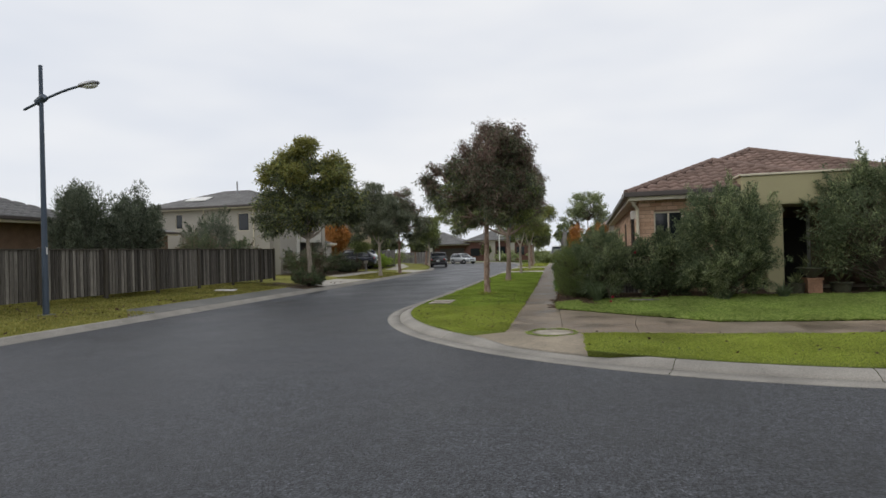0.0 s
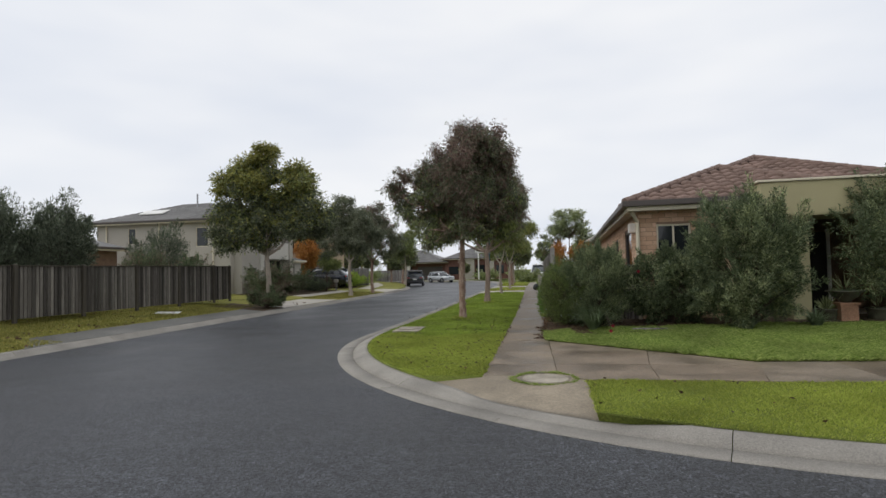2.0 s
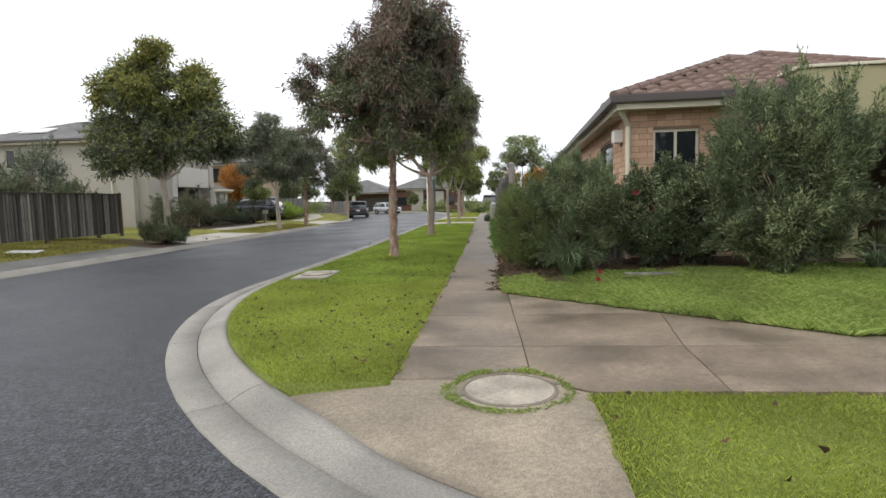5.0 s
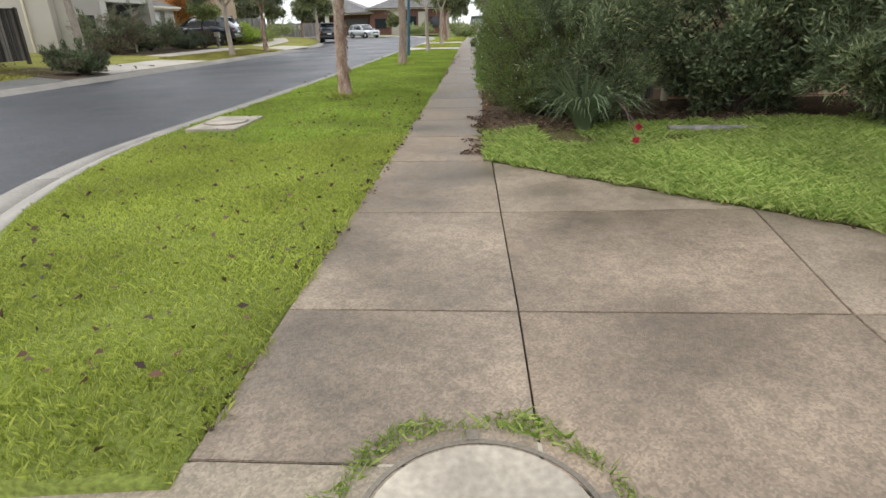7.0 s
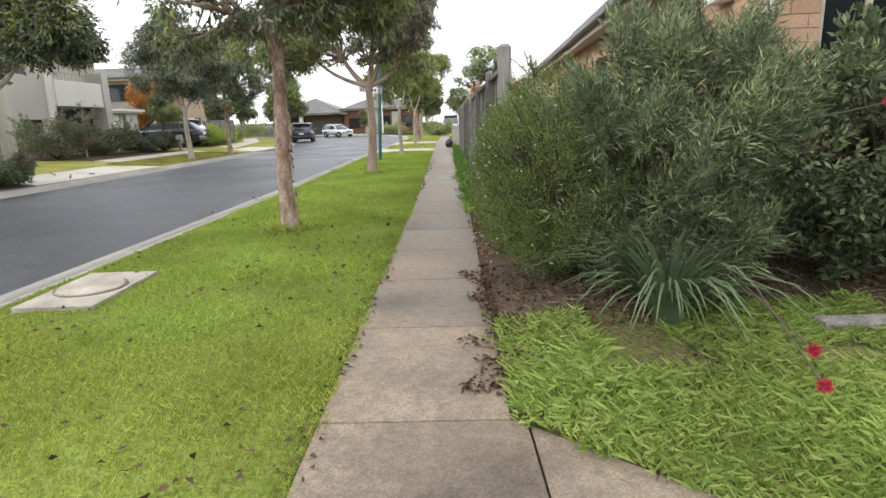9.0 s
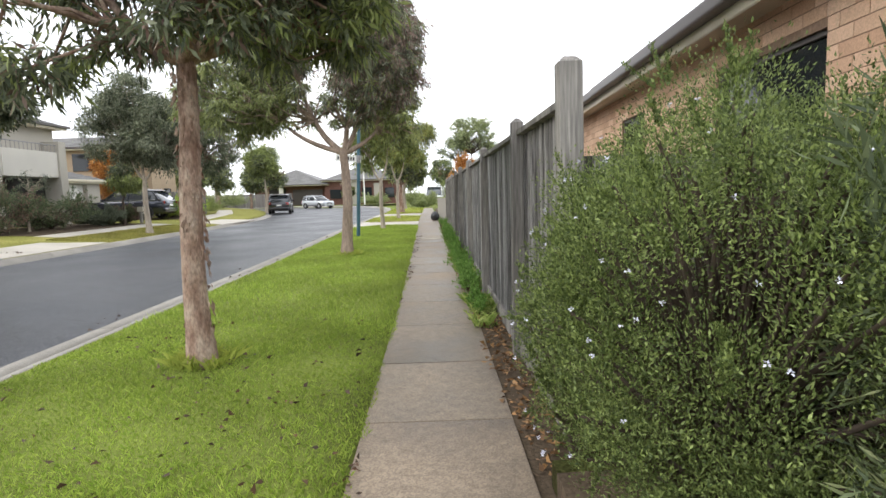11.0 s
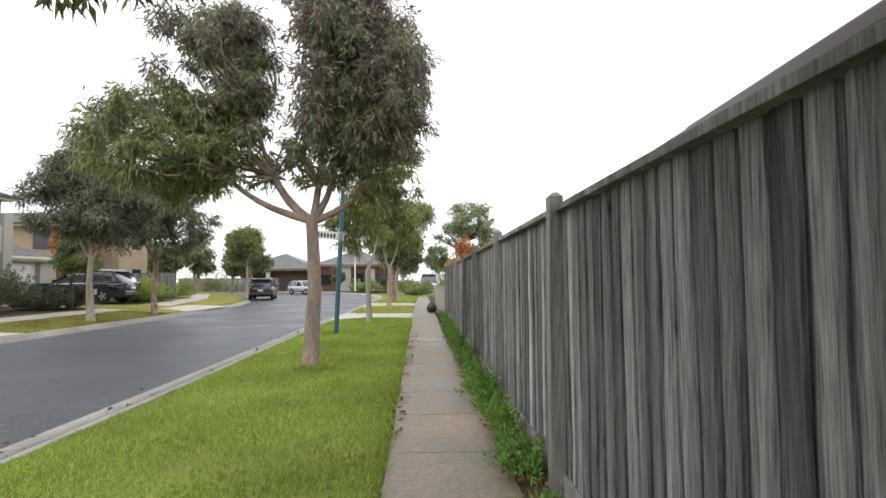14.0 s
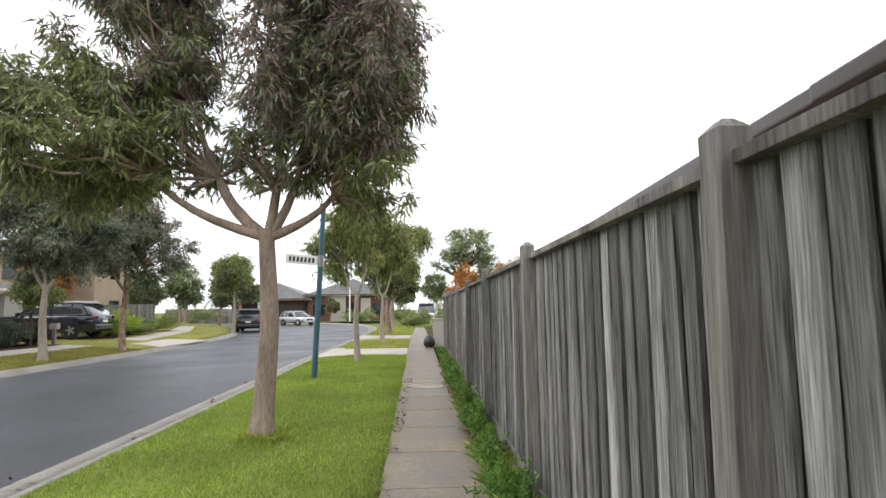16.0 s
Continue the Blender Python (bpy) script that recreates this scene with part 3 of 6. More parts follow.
v, f = skirted(v, f, 24, 13)
link("ramp", mesh_of("ramp", v, f, RAMP), footpath, "pebbled concrete ramp down to the road")

# manhole in the path
manhole = thing("manhole_cover", "round concrete manhole cover with a rusty ring set in the footpath", "manhole cover", pose(0.33, 9.83, 0.127))
bm = bmesh.new()
bmesh.ops.create_cone(bm, cap_ends=True, segments=48, radius1=0.31, radius2=0.305, depth=0.03, matrix=Matrix.Translation((0, 0, 0.004)))
part("lid", bm, COVER, manhole)


def ring(r0, r1, z0, z1, sides=48):
    bm = bmesh.new()
    for i in range(sides):
        q = []
        for a in (i, i + 1):
            c, s = math.cos(2 * math.pi * a / sides), math.sin(2 * math.pi * a / sides)
            q.append([bm.verts.new((r * c, r * s, z)) for r, z in ((r0, z0), (r0, z1), (r1, z1), (r1, z0))])
        for k in range(4):
            bm.faces.new((q[0][k], q[1][k], q[1][(k + 1) % 4], q[0][(k + 1) % 4]))
    bmesh.ops.remove_doubles(bm, verts=bm.verts, dist=1e-5)
    bmesh.ops.recalc_face_normals(bm, faces=bm.faces)
    return bm


part("ring", ring(0.318, 0.335, -0.02, 0.016), IRON, manhole, "rusty iron ring")
part("surround", ring(0.337, 0.372, -0.03, 0.012), COVER, manhole)
for a in (200, 20, 95):
    part("lifting_slot", box(0.33, 0.375, -0.02, 0.02, 0.0, 0.02, 0.004), IRON, manhole, at=pose(0, 0, 0, 0, 0, a))

cover = thing("path_cover", "flush round concrete cover in the footpath", "manhole cover", pose(-0.15, 30.5, 0.136))
bm = bmesh.new()
bmesh.ops.create_cone(bm, cap_ends=True, segments=40, radius1=0.36, radius2=0.355, depth=0.03, matrix=Matrix.Translation((0, 0, -0.007)))
part("lid", bm, COVER, cover)
part("ring", ring(0.362, 0.385, -0.02, 0.009), IRON, cover)

# service pit in the verge
pit = thing("service_pit", "square concrete service pit with a round lid in the grass", "pit cover", pose(-3.03, 16.15, 0.16, 0, 0, 1))
part("slab", box(-0.32, 0.32, -0.52, 0.52, -0.12, 0.0, 0.01), COVER, pit)
bm = bmesh.new()
bmesh.ops.create_cone(bm, cap_ends=True, segments=40, radius1=0.27, radius2=0.26, depth=0.02, matrix=Matrix.Translation((0, 0, 0.008)))
part("lid", bm, COVER, pit)
part("ring", ring(0.272, 0.285, -0.02, 0.012), IRON, pit)


# ---- fences ----
def paling_mesh(name, h, w, seed, mat):
    r = random.Random(seed)
    bm = box(-0.009, 0.009, -w / 2, w / 2, 0, h)
    bmesh.ops.subdivide_edges(bm, edges=[e for e in bm.edges if abs(e.verts[0].co.z - e.verts[1].co.z) > 0.5], cuts=5)
    sway, cup, turn = r.uniform(-0.005, 0.005), r.uniform(-0.006, 0.006), r.uniform(0, 6)
    for q in bm.verts:
        u = q.co.z / h
        side = 1 if q.co.y > 0 else -1
        q.co.y += sway * math.sin(2.4 * u + turn) + r.uniform(-0.004, 0.004)
        q.co.x += cup * side * math.cos(3 * u + turn) + r.uniform(-0.0015, 0.0015)
    me = bpy.data.meshes.new(name)
    bm.to_mesh(me)
    bm.free()
    me.materials.append(mat)
    return me


def post(h, w, d):
    bm = box(-d / 2, d / 2, -w / 2, w / 2, 0, h)
    bmesh.ops.bevel(bm, geom=[e for e in bm.edges if all(q.co.z > h - 0.01 for q in e.verts)], offset=w * 0.28, segments=1, affect="EDGES")
    return bm


def fence(label, start, end, z, height, posts, face, group_seed, cap=True, plinth=True, wood=PALING, post_wood=POST_WOOD, first_bay=0.0, far_wood=None):
    """A lapped paling fence from start to end, its posts standing proud on the side that face (+1 or -1) names."""
    a, b = Vector(start), Vector(end)
    length = (b - a).length
    turn = math.degrees(math.atan2(b.y - a.y, b.x - a.x)) - 90
    f = thing("paling_fence", label, "fence", pose(a.x, a.y, z, 0, 0, turn))
    narrow = [paling_mesh("paling", height - 0.14, 0.082, group_seed + i, wood) for i in range(8)]
    broad = [paling_mesh("paling", height - 0.14, 0.1, group_seed + 20 + i, far_wood or wood) for i in range(8)]
    hind = [paling_mesh("paling", height - 0.14, 0.1, group_seed + 40 + i, far_wood or wood) for i in range(4)]
    r = random.Random(group_seed)
    y, i = 0.05, 0
    while y < length:
        under, old = i % 2, y < first_bay
        depth = -0.014 if under else 0.009
        board = narrow if old else hind if under else broad
        link("paling", board[r.randrange(len(board))], f, at=pose(face * depth, y, 0.12, r.uniform(-0.12, 0.12), r.uniform(-0.1, 0.1), 180 * r.randrange(2) + r.uniform(-1.5, 1.5)))
        y += 0.066 if old else 0.068
        i += 1
    if plinth:
        part("plinth_board", box(-0.012, 0.012, 0, length, 0, 0.15, 0.002), post_wood, f, at=pose(face * 0.034, 0, 0))
    if cap:
        part("capping_rail", box(-0.05, 0.05, 0, length, height - 0.02, height + 0.018, 0.004), post_wood, f, at=pose(face * 0.02, 0, 0))
    for zz in (0.35, 0.9, height - 0.2):
        part("rail", box(-0.035, 0.0, 0, length, zz, zz + 0.07, 0.003), post_wood, f, at=pose(-face * 0.035 + (0.035 if face < 0 else 0), 0, 0))
    for py, ph, *stand in posts:
        part("post", post(ph, 0.105, 0.09 if not stand else 0.12), post_wood, f, at=pose(face * (stand[0] if stand else 0.07), py, 0, 0, r.uniform(-0.6, 0.6), r.uniform(-2, 2)))
    return f


fence("grey weathered timber paling fence with capped posts beside the footpath", (0.655, 17.13), (0.62, 40.2), 0.11, 1.82,
      [(-0.03, 2.05, 0.0), (1.47, 1.93), (4.3, 1.93), (7.07, 1.93), (9.85, 1.93), (12.65, 1.93), (15.45, 1.93), (18.25, 1.93), (21.0, 1.93), (23.0, 1.93)], -1, 11, first_bay=1.47, far_wood=PALE_PALING)
fence("short return of grey paling fence to the house wall", (0.72, 17.2), (2.85, 17.2), 0.12, 1.56, [(1.05, 1.35)], -1, 17, plinth=False, cap=False)
fence("dark weathered timber paling fence across the street", (-15.7, 3.0), (-15.2, 28.3), 0.34, 1.74,
      [(6 + 2.55 * i, 1.8) for i in range(8)] + [(25.2, 1.8), (3, 1.8), (0.1, 1.8)], 1, 23, plinth=False, wood=DARK_PALING, post_wood=DARK_POST)


# ---- trees ----
def tree(label, place, trunk_r, fork, crowns, leaves, bark, mats, seed, lean=(0, 0), leaf_size=(0.13, 0.022), droop=0.7, blob_r=0.38, group="street trees", name="street_tree", category="tree", sparse=1.0):
    """A trunk with a limb for each mass of the crown, boughs, and many leaves in clumps at the boughs' ends.
    crowns: for each mass the offset x, y, z, the radii x, y, z, the number of clumps and, where it has one, its leaning towards the later leaf colours."""
    r = np.random.default_rng(seed)
    t = thing(name, label, category, pose(*place), group)
    top = np.array([lean[0], lean[1], fork])
    zs = np.linspace(-0.06, 1, 12)
    trunk = np.array([[lean[0] * s + 0.25 * trunk_r * np.sin(5 * s + seed), lean[1] * s + 0.2 * trunk_r * np.cos(4 * s + seed), fork * s] for s in zs])
    rad = trunk_r * (1.0 - 0.3 * np.clip(zs, 0, 1)) * (1 + 0.4 * np.exp(-np.clip(zs, 0, 1) * 16))
    v, f = tube_arrays(trunk, rad, 16, 0.025, r)
    link("trunk", mesh_of("trunk", v, f, bark, True), t)
    centres, sizes, biases = [], [], []
    for cx, cy, cz, rx, ry, rz, n, *bias in crowns:
        c = np.array([cx, cy, cz])
        d = in_ball(n, r, 0.35)
        spots = c + d * np.array([rx, ry, rz]) * (1 - blob_r * 0.7)
        knee = top + (c - top) * 0.6
        s = np.linspace(0, 1, 7)[:, None]
        main = (1 - s) ** 2 * (top - np.array([0, 0, 0.1])) + 2 * s * (1 - s) * (top + (knee - top) * np.array([0.75, 0.75, 0.25])) + s * s * knee
        chunk = [tube_arrays(main, np.linspace(trunk_r * 0.5, trunk_r * 0.24, 7), 9, 0.03, r)]
        for q in spots:
            m = (knee + q) / 2 + r.normal(size=3) * 0.12
            chunk.append(tube_arrays(np.array([knee, knee * 0.5 + m * 0.5, m, m * 0.4 + q * 0.6, q]), np.linspace(trunk_r * 0.24, 0.008, 5), 5))
        v, f = merge(chunk)
        link("limb", mesh_of("limb", v, f, bark, True), t)
        centres.append(spots)
        biases.append(np.full(n, bias[0] if bias else 0.0))
        sizes.append(np.repeat([[rx, ry, rz]], n, axis=0) * blob_r * r.uniform(0.55, 1.3, (n, 1)))
    centres, sizes = np.concatenate(centres), np.concatenate(sizes)
    blobs = len(centres)
    weight = sizes.prod(axis=1) ** (2 / 3)
    which = r.choice(blobs, leaves, p=weight / weight.sum())
    # twigs within a clump, leaves hanging along them
    twigs = max(6, leaves // blobs // 12)
    ends = in_ball(blobs * twigs, r, 0.5).reshape(blobs, twigs, 3)
    tw = r.integers(0, twigs, leaves)
    along = r.random((leaves, 1)) ** 0.6
    off = ends[which, tw] * along + r.normal(size=(leaves, 3)) * 0.13
    off[:, 2] -= 0.25 * along[:, 0] ** 2 * droop
    pos = centres[which] + off * sizes[which]
    direction = off * 0.6 + r.normal(size=(leaves, 3)) * 0.4 + np.array([0, 0, -droop])
    L = leaf_size[0] * r.uniform(0.6, 1.35, leaves)
    W = leaf_size[1] * r.uniform(0.7, 1.3, leaves)
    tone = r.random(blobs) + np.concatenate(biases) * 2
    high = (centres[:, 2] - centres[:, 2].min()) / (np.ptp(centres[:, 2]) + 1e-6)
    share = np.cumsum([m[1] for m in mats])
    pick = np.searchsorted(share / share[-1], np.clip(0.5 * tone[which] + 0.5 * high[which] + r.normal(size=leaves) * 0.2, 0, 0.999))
    for k, (mat, _) in enumerate(mats):
        sel = pick == k
        if sel.sum() > 4:
            v, f = leaf_arrays(pos[sel], direction[sel], L[sel], W[sel], r)
            link("foliage", mesh_of("foliage", v, f, mat), t, kind="stuff")
    return t


tree("slender street gum with reddish peeling bark and drooping leaves", (-1.97, 18.6, 0.14), 0.098, 2.5,
     [(0.3, 0, 4.35, 1.6, 1.6, 1.6, 84, 0.05), (-1.3, 0.2, 3.9, 1.15, 1.15, 1.1, 34), (1.0, -0.1, 3.4, 1.05, 1.0, 0.9, 30), (-0.7, -0.2, 2.7, 0.95, 0.9, 0.7, 12), (0.0, 0.8, 3.2, 1.0, 0.8, 0.8, 10), (0.5, -0.6, 2.7, 0.7, 0.7, 0.55, 10), (0.0, 1.9, 3.4, 1.35, 1.0, 0.7, 18), (0.95, 0.3, 2.75, 0.75, 0.7, 0.45, 30, -0.2), (0.35, -0.1, 2.85, 0.6, 0.6, 0.4, 16, -0.2)],
     98000, BARK, [(LEAF_GUM_BRIGHT, 0.14), (LEAF_GUM, 0.5), (LEAF_RED, 0.36)], 3, droop=0.5, leaf_size=(0.115, 0.026), blob_r=0.3)
tree("street gum with a pale trunk and wide crown with reddish tips", (-1.955, 26.35, 0.17), 0.122, 2.3,
     [(0.75, 0, 4.35, 1.35, 1.3, 1.7, 110, 0.18), (-2.15, -0.15, 3.35, 1.4, 1.2, 1.0, 70, -0.25), (-1.5, 0.2, 4.75, 1.2, 1.2, 1.15, 56, 0.0), (-1.0, 0.1, 3.3, 0.8, 0.9, 0.6, 24, -0.1),
      (1.2, 0.1, 2.95, 0.7, 0.75, 0.6, 24, -0.2), (0.35, -0.1, 5.9, 1.1, 1.1, 0.75, 36, 0.15), (0.15, -0.1, 3.1, 0.75, 0.7, 0.45, 24, 0.1)],
     88000, TAN_BARK, [(LEAF_GUM_FRESH, 0.36), (LEAF_GUM_GREY_LIT, 0.36), (LEAF_TIP_LIT, 0.34)], 5, droop=0.6, leaf_size=(0.14, 0.024), blob_r=0.25)
tree("young light green street gum on the nature strip", (-2.0, 35.3, 0.15), 0.085, 1.9,
     [(0.5, 0, 3.6, 1.35, 1.3, 1.4, 18), (-0.7, 0.2, 3.2, 1.2, 1.2, 1.1, 14)], 26000, PALE_BARK, [(LEAF_GUM_BRIGHT, 0.6), (LEAF_YELLOW, 0.25), (LEAF_GUM, 0.2)], 8, leaf_size=(0.15, 0.028), droop=1.0)
tree("light green street gum further up the nature strip", (-1.9, 43.5, 0.15), 0.09, 2.0,
     [(0.7, 0, 4.0, 1.5, 1.6, 1.5, 16), (-0.5, 0, 3.7, 1.3, 1.4, 1.4, 14)], 17000, PALE_BARK, [(LEAF_GUM_BRIGHT, 0.6), (LEAF_YELLOW, 0.3), (LEAF_GUM, 0.3)], 9, leaf_size=(0.19, 0.04), droop=0.9)
# Dark leaf low, yellow leaf high: the lit tops go into leaf colour.
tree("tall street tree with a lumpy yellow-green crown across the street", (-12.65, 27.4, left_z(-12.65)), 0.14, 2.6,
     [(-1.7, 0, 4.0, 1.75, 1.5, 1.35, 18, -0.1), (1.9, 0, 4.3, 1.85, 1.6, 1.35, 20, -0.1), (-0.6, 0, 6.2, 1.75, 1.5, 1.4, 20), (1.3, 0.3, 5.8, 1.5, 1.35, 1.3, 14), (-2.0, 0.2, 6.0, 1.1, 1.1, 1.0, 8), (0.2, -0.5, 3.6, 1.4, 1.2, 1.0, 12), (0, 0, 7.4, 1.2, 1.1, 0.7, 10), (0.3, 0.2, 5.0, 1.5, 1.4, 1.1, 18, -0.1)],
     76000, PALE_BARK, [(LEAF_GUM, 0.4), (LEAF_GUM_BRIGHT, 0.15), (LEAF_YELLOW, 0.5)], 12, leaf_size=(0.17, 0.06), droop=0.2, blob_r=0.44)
tree("street gum with a pale forked trunk and grey-green crown", (-12.45, 38.7, left_z(-12.45)), 0.13, 2.4,
     [(-1.0, 0, 4.5, 1.8, 1.8, 1.7, 44), (1.0, 0, 4.2, 1.8, 1.8, 1.6, 44), (-0.3, 0.2, 5.8, 1.8, 1.6, 1.3, 36)], 46000, PALE_BARK, [(LEAF_GUM_GREY_LIT, 0.5), (LEAF_GUM, 0.3), (LEAF_GUM_GREY_LIT, 0.2)], 14, leaf_size=(0.17, 0.042), droop=0.4, blob_r=0.3)
tree("street gum with a brown trunk and dark reddish crown", (-12.25, 43.15, left_z(-12.25)), 0.13, 2.5,
     [(-1.0, 0, 4.6, 1.7, 1.8, 1.8, 32), (1.1, 0, 4.1, 1.8, 1.8, 1.7, 34), (0, 0, 5.8, 1.6, 1.5, 1.4, 26)], 40000, BARK, [(LEAF_GUM, 0.4), (LEAF_GUM_GREY_LIT, 0.3), (LEAF_TIP_LIT, 0.35)], 15, leaf_size=(0.17, 0.042), droop=0.4, blob_r=0.3)
tree("rounded green street tree by the bend", (-14.6, 63.5, left_z(-14.6)), 0.12, 2.2,
     [(0, 0, 4.3, 2.0, 2.0, 1.8, 22)], 14000, PALE_BARK, [(LEAF_GUM, 0.4), (LEAF_GUM_BRIGHT, 0.6)], 17, leaf_size=(0.24, 0.07), droop=0.2)


# ---- shrubs ----
def shrub(label, place, radii, leaves, mats, seed, leaf_size=(0.07, 0.018), blobs=26, up=0.3, name="shrub", stems=9, blob_r=0.36, category="shrub", spray=1.0):
    """Stems from one root and dense leaves in clumps down to the ground."""
    r = np.random.default_rng(seed)
    t = thing(name, label, category, pose(*place))
    rx, ry, rz = radii
    d = in_ball(blobs, r, 0.55)
    centres = np.array([0, 0, rz]) + d * np.array([rx, ry, rz]) * (1 - blob_r * 0.75)
    centres[:, 2] = np.maximum(centres[:, 2], rz * blob_r * 0.6)
    chunk = []
    for c in centres:
        s = np.linspace(0, 1, 5)[:, None]
        path = s * c * np.array([1, 1, 0]) * s + s * c * np.array([0, 0, 1]) + r.normal(size=(5, 3)) * 0.03 * s
        chunk.append(tube_arrays(path, np.linspace(0.025, 0.006, 5), 5))
    v, f = merge(chunk)
    link("stem", mesh_of("stem", v, f, TWIG, True), t)
    size = blob_r * np.array(radii)
    which = r.integers(0, blobs, leaves)
    off = in_ball(leaves, r, 0.2)
    pos = centres[which] + off * size * r.uniform(0.6, 1.25, (blobs, 1))[which]
    shoots = max(30, blobs)
    stem = r.integers(0, blobs, shoots)
    way = (centres[stem] - np.array([0, 0, rz * 0.6])) / np.array(radii) + r.normal(size=(shoots, 3)) * 0.35 + np.array([0, 0, 0.35])
    way /= np.linalg.norm(way, axis=1)[:, None]
    reach = size.mean() * r.uniform(1.0, 1.9, shoots) * spray
    k = leaves // 5
    on = r.integers(0, shoots, k)
    pos[:k] = centres[stem[on]] + way[on] * (reach[on] * r.uniform(0.3, 1.0, k))[:, None] + r.normal(size=(k, 3)) * leaf_size[0] * 0.35
    off[:k] = way[on] * 0.8 + r.normal(size=(k, 3)) * 0.4
    which[:k] = stem[on]
    pos[:, 2] = np.abs(pos[:, 2]) + 0.02
    direction = off + r.normal(size=(leaves, 3)) * 0.5 + np.array([0, 0, up])
    L, W = leaf_size[0] * r.uniform(0.6, 1.4, leaves), leaf_size[1] * r.uniform(0.7, 1.3, leaves)
    tone = r.random(blobs)
    share = np.cumsum([m[1] for m in mats])
    pick = np.searchsorted(share / share[-1], np.clip(tone[which] * 0.5 + r.random(leaves) * 0.5, 0, 0.999))
    for k, (mat, _) in enumerate(mats):
        sel = pick == k
        if sel.sum() > 4:
            v, f = leaf_arrays(pos[sel], direction[sel], L[sel], W[sel], r)
            link("foliage", mesh_of("foliage", v, f, mat), t, kind="stuff")
    return t


DARK_MIX = [(LEAF_SHRUB, 0.7), (LEAF_SHRUB_PALE, 0.3)]
shrub("dense small-leaved shrub with pale flowers crowding the footpath", (0.98, 16.05, 0.13), (0.8, 1.2, 0.91), 270000, [(LEAF_FLOWERING, 1)], 31, (0.0145, 0.006), up=0.7, spray=0.6, blobs=430, blob_r=0.19)
shrub("small flowering shrub at the foot of the fence's end post", (0.6, 16.86, 0.12), (0.31, 0.36, 0.62), 30000, [(LEAF_FLOWERING, 1)], 40, (0.0145, 0.006), up=0.6, spray=0.7, blobs=60, blob_r=0.22)
shrub("feathery bottlebrush shrub with crimson blooms at the garden corner", (1.55, 15.3, 0.16), (0.76, 0.85, 1.02), 50000, [(LEAF_SHRUB, 0.62), (LEAF_SHRUB_PALE, 0.38)], 32, (0.07, 0.009), up=0.35, blobs=110, blob_r=0.2, spray=1.3)
shrub("dark green glossy shrub against the brick house", (3.25, 15.55, 0.2), (1.35, 0.8, 0.95), 40000, DARK_MIX, 33, (0.065, 0.026), blobs=90, blob_r=0.2)
shrub("tall olive-green bottlebrush in front of the house", (4.5, 14.5, 0.2), (1.22, 0.95, 1.5), 66000, [(LEAF_SHRUB, 0.65), (LEAF_SHRUB_PALE, 0.35)], 34, (0.085, 0.016), up=0.3, blobs=150, blob_r=0.18, spray=1.4)
shrub("big dark shrub beside the porch", (8.35, 15.15, 0.25), (2.0, 0.9, 1.75), 44000, DARK_MIX, 35, (0.085, 0.02), up=0.2, blobs=130, blob_r=0.19, spray=1.3)
shrub("round grey-green olive behind the fence across the street", (-17.3, 17.7, 0.25), (1.35, 1.2, 2.28), 42000, [(LEAF_GREY, 1)], 36, (0.12, 0.03), up=0.7, blobs=90, blob_r=0.27, spray=0.55)
shrub("second round grey-green olive behind the fence", (-17.15, 20.0, 0.25), (1.35, 1.2, 2.36), 42000, [(LEAF_GREY, 1)], 37, (0.12, 0.03), up=0.7, blobs=90, blob_r=0.27, spray=0.55)
shrub("smaller grey-green olive behind the fence", (-19.5, 28.9, 0.3), (1.6, 1.4, 2.15), 16000, [(LEAF_GREY, 1)], 38, (0.13, 0.03), up=0.8, blobs=40, blob_r=0.32)
shrub("low round green bush at the driveway's edge", (-12.45, 26.9, 0.05), (0.95, 1.0, 0.4), 14000, [(LEAF_SHRUB, 0.7), (LEAF_RED, 0.3)], 39, (0.1, 0.028), up=0.7)


# ---- houses ----
def hip(x0, x1, y0, y1, z, pitch):
    """Corners and ridge of a hipped roof over a rectangle."""
    h = min(x1 - x0, y1 - y0) / 2
    top = z + h * math.tan(radians(pitch))
    if x1 - x0 > y1 - y0:
        ridge = (Vector((x0 + h, (y0 + y1) / 2, top)), Vector((x1 - h, (y0 + y1) / 2, top)))
    else:
        ridge = (Vector(((x0 + x1) / 2, y0 + h, top)), Vector(((x0 + x1) / 2, y1 - h, top)))
    return [Vector(p) for p in ((x0, y0, z), (x1, y0, z), (x1, y1, z), (x0, y1, z))], ridge


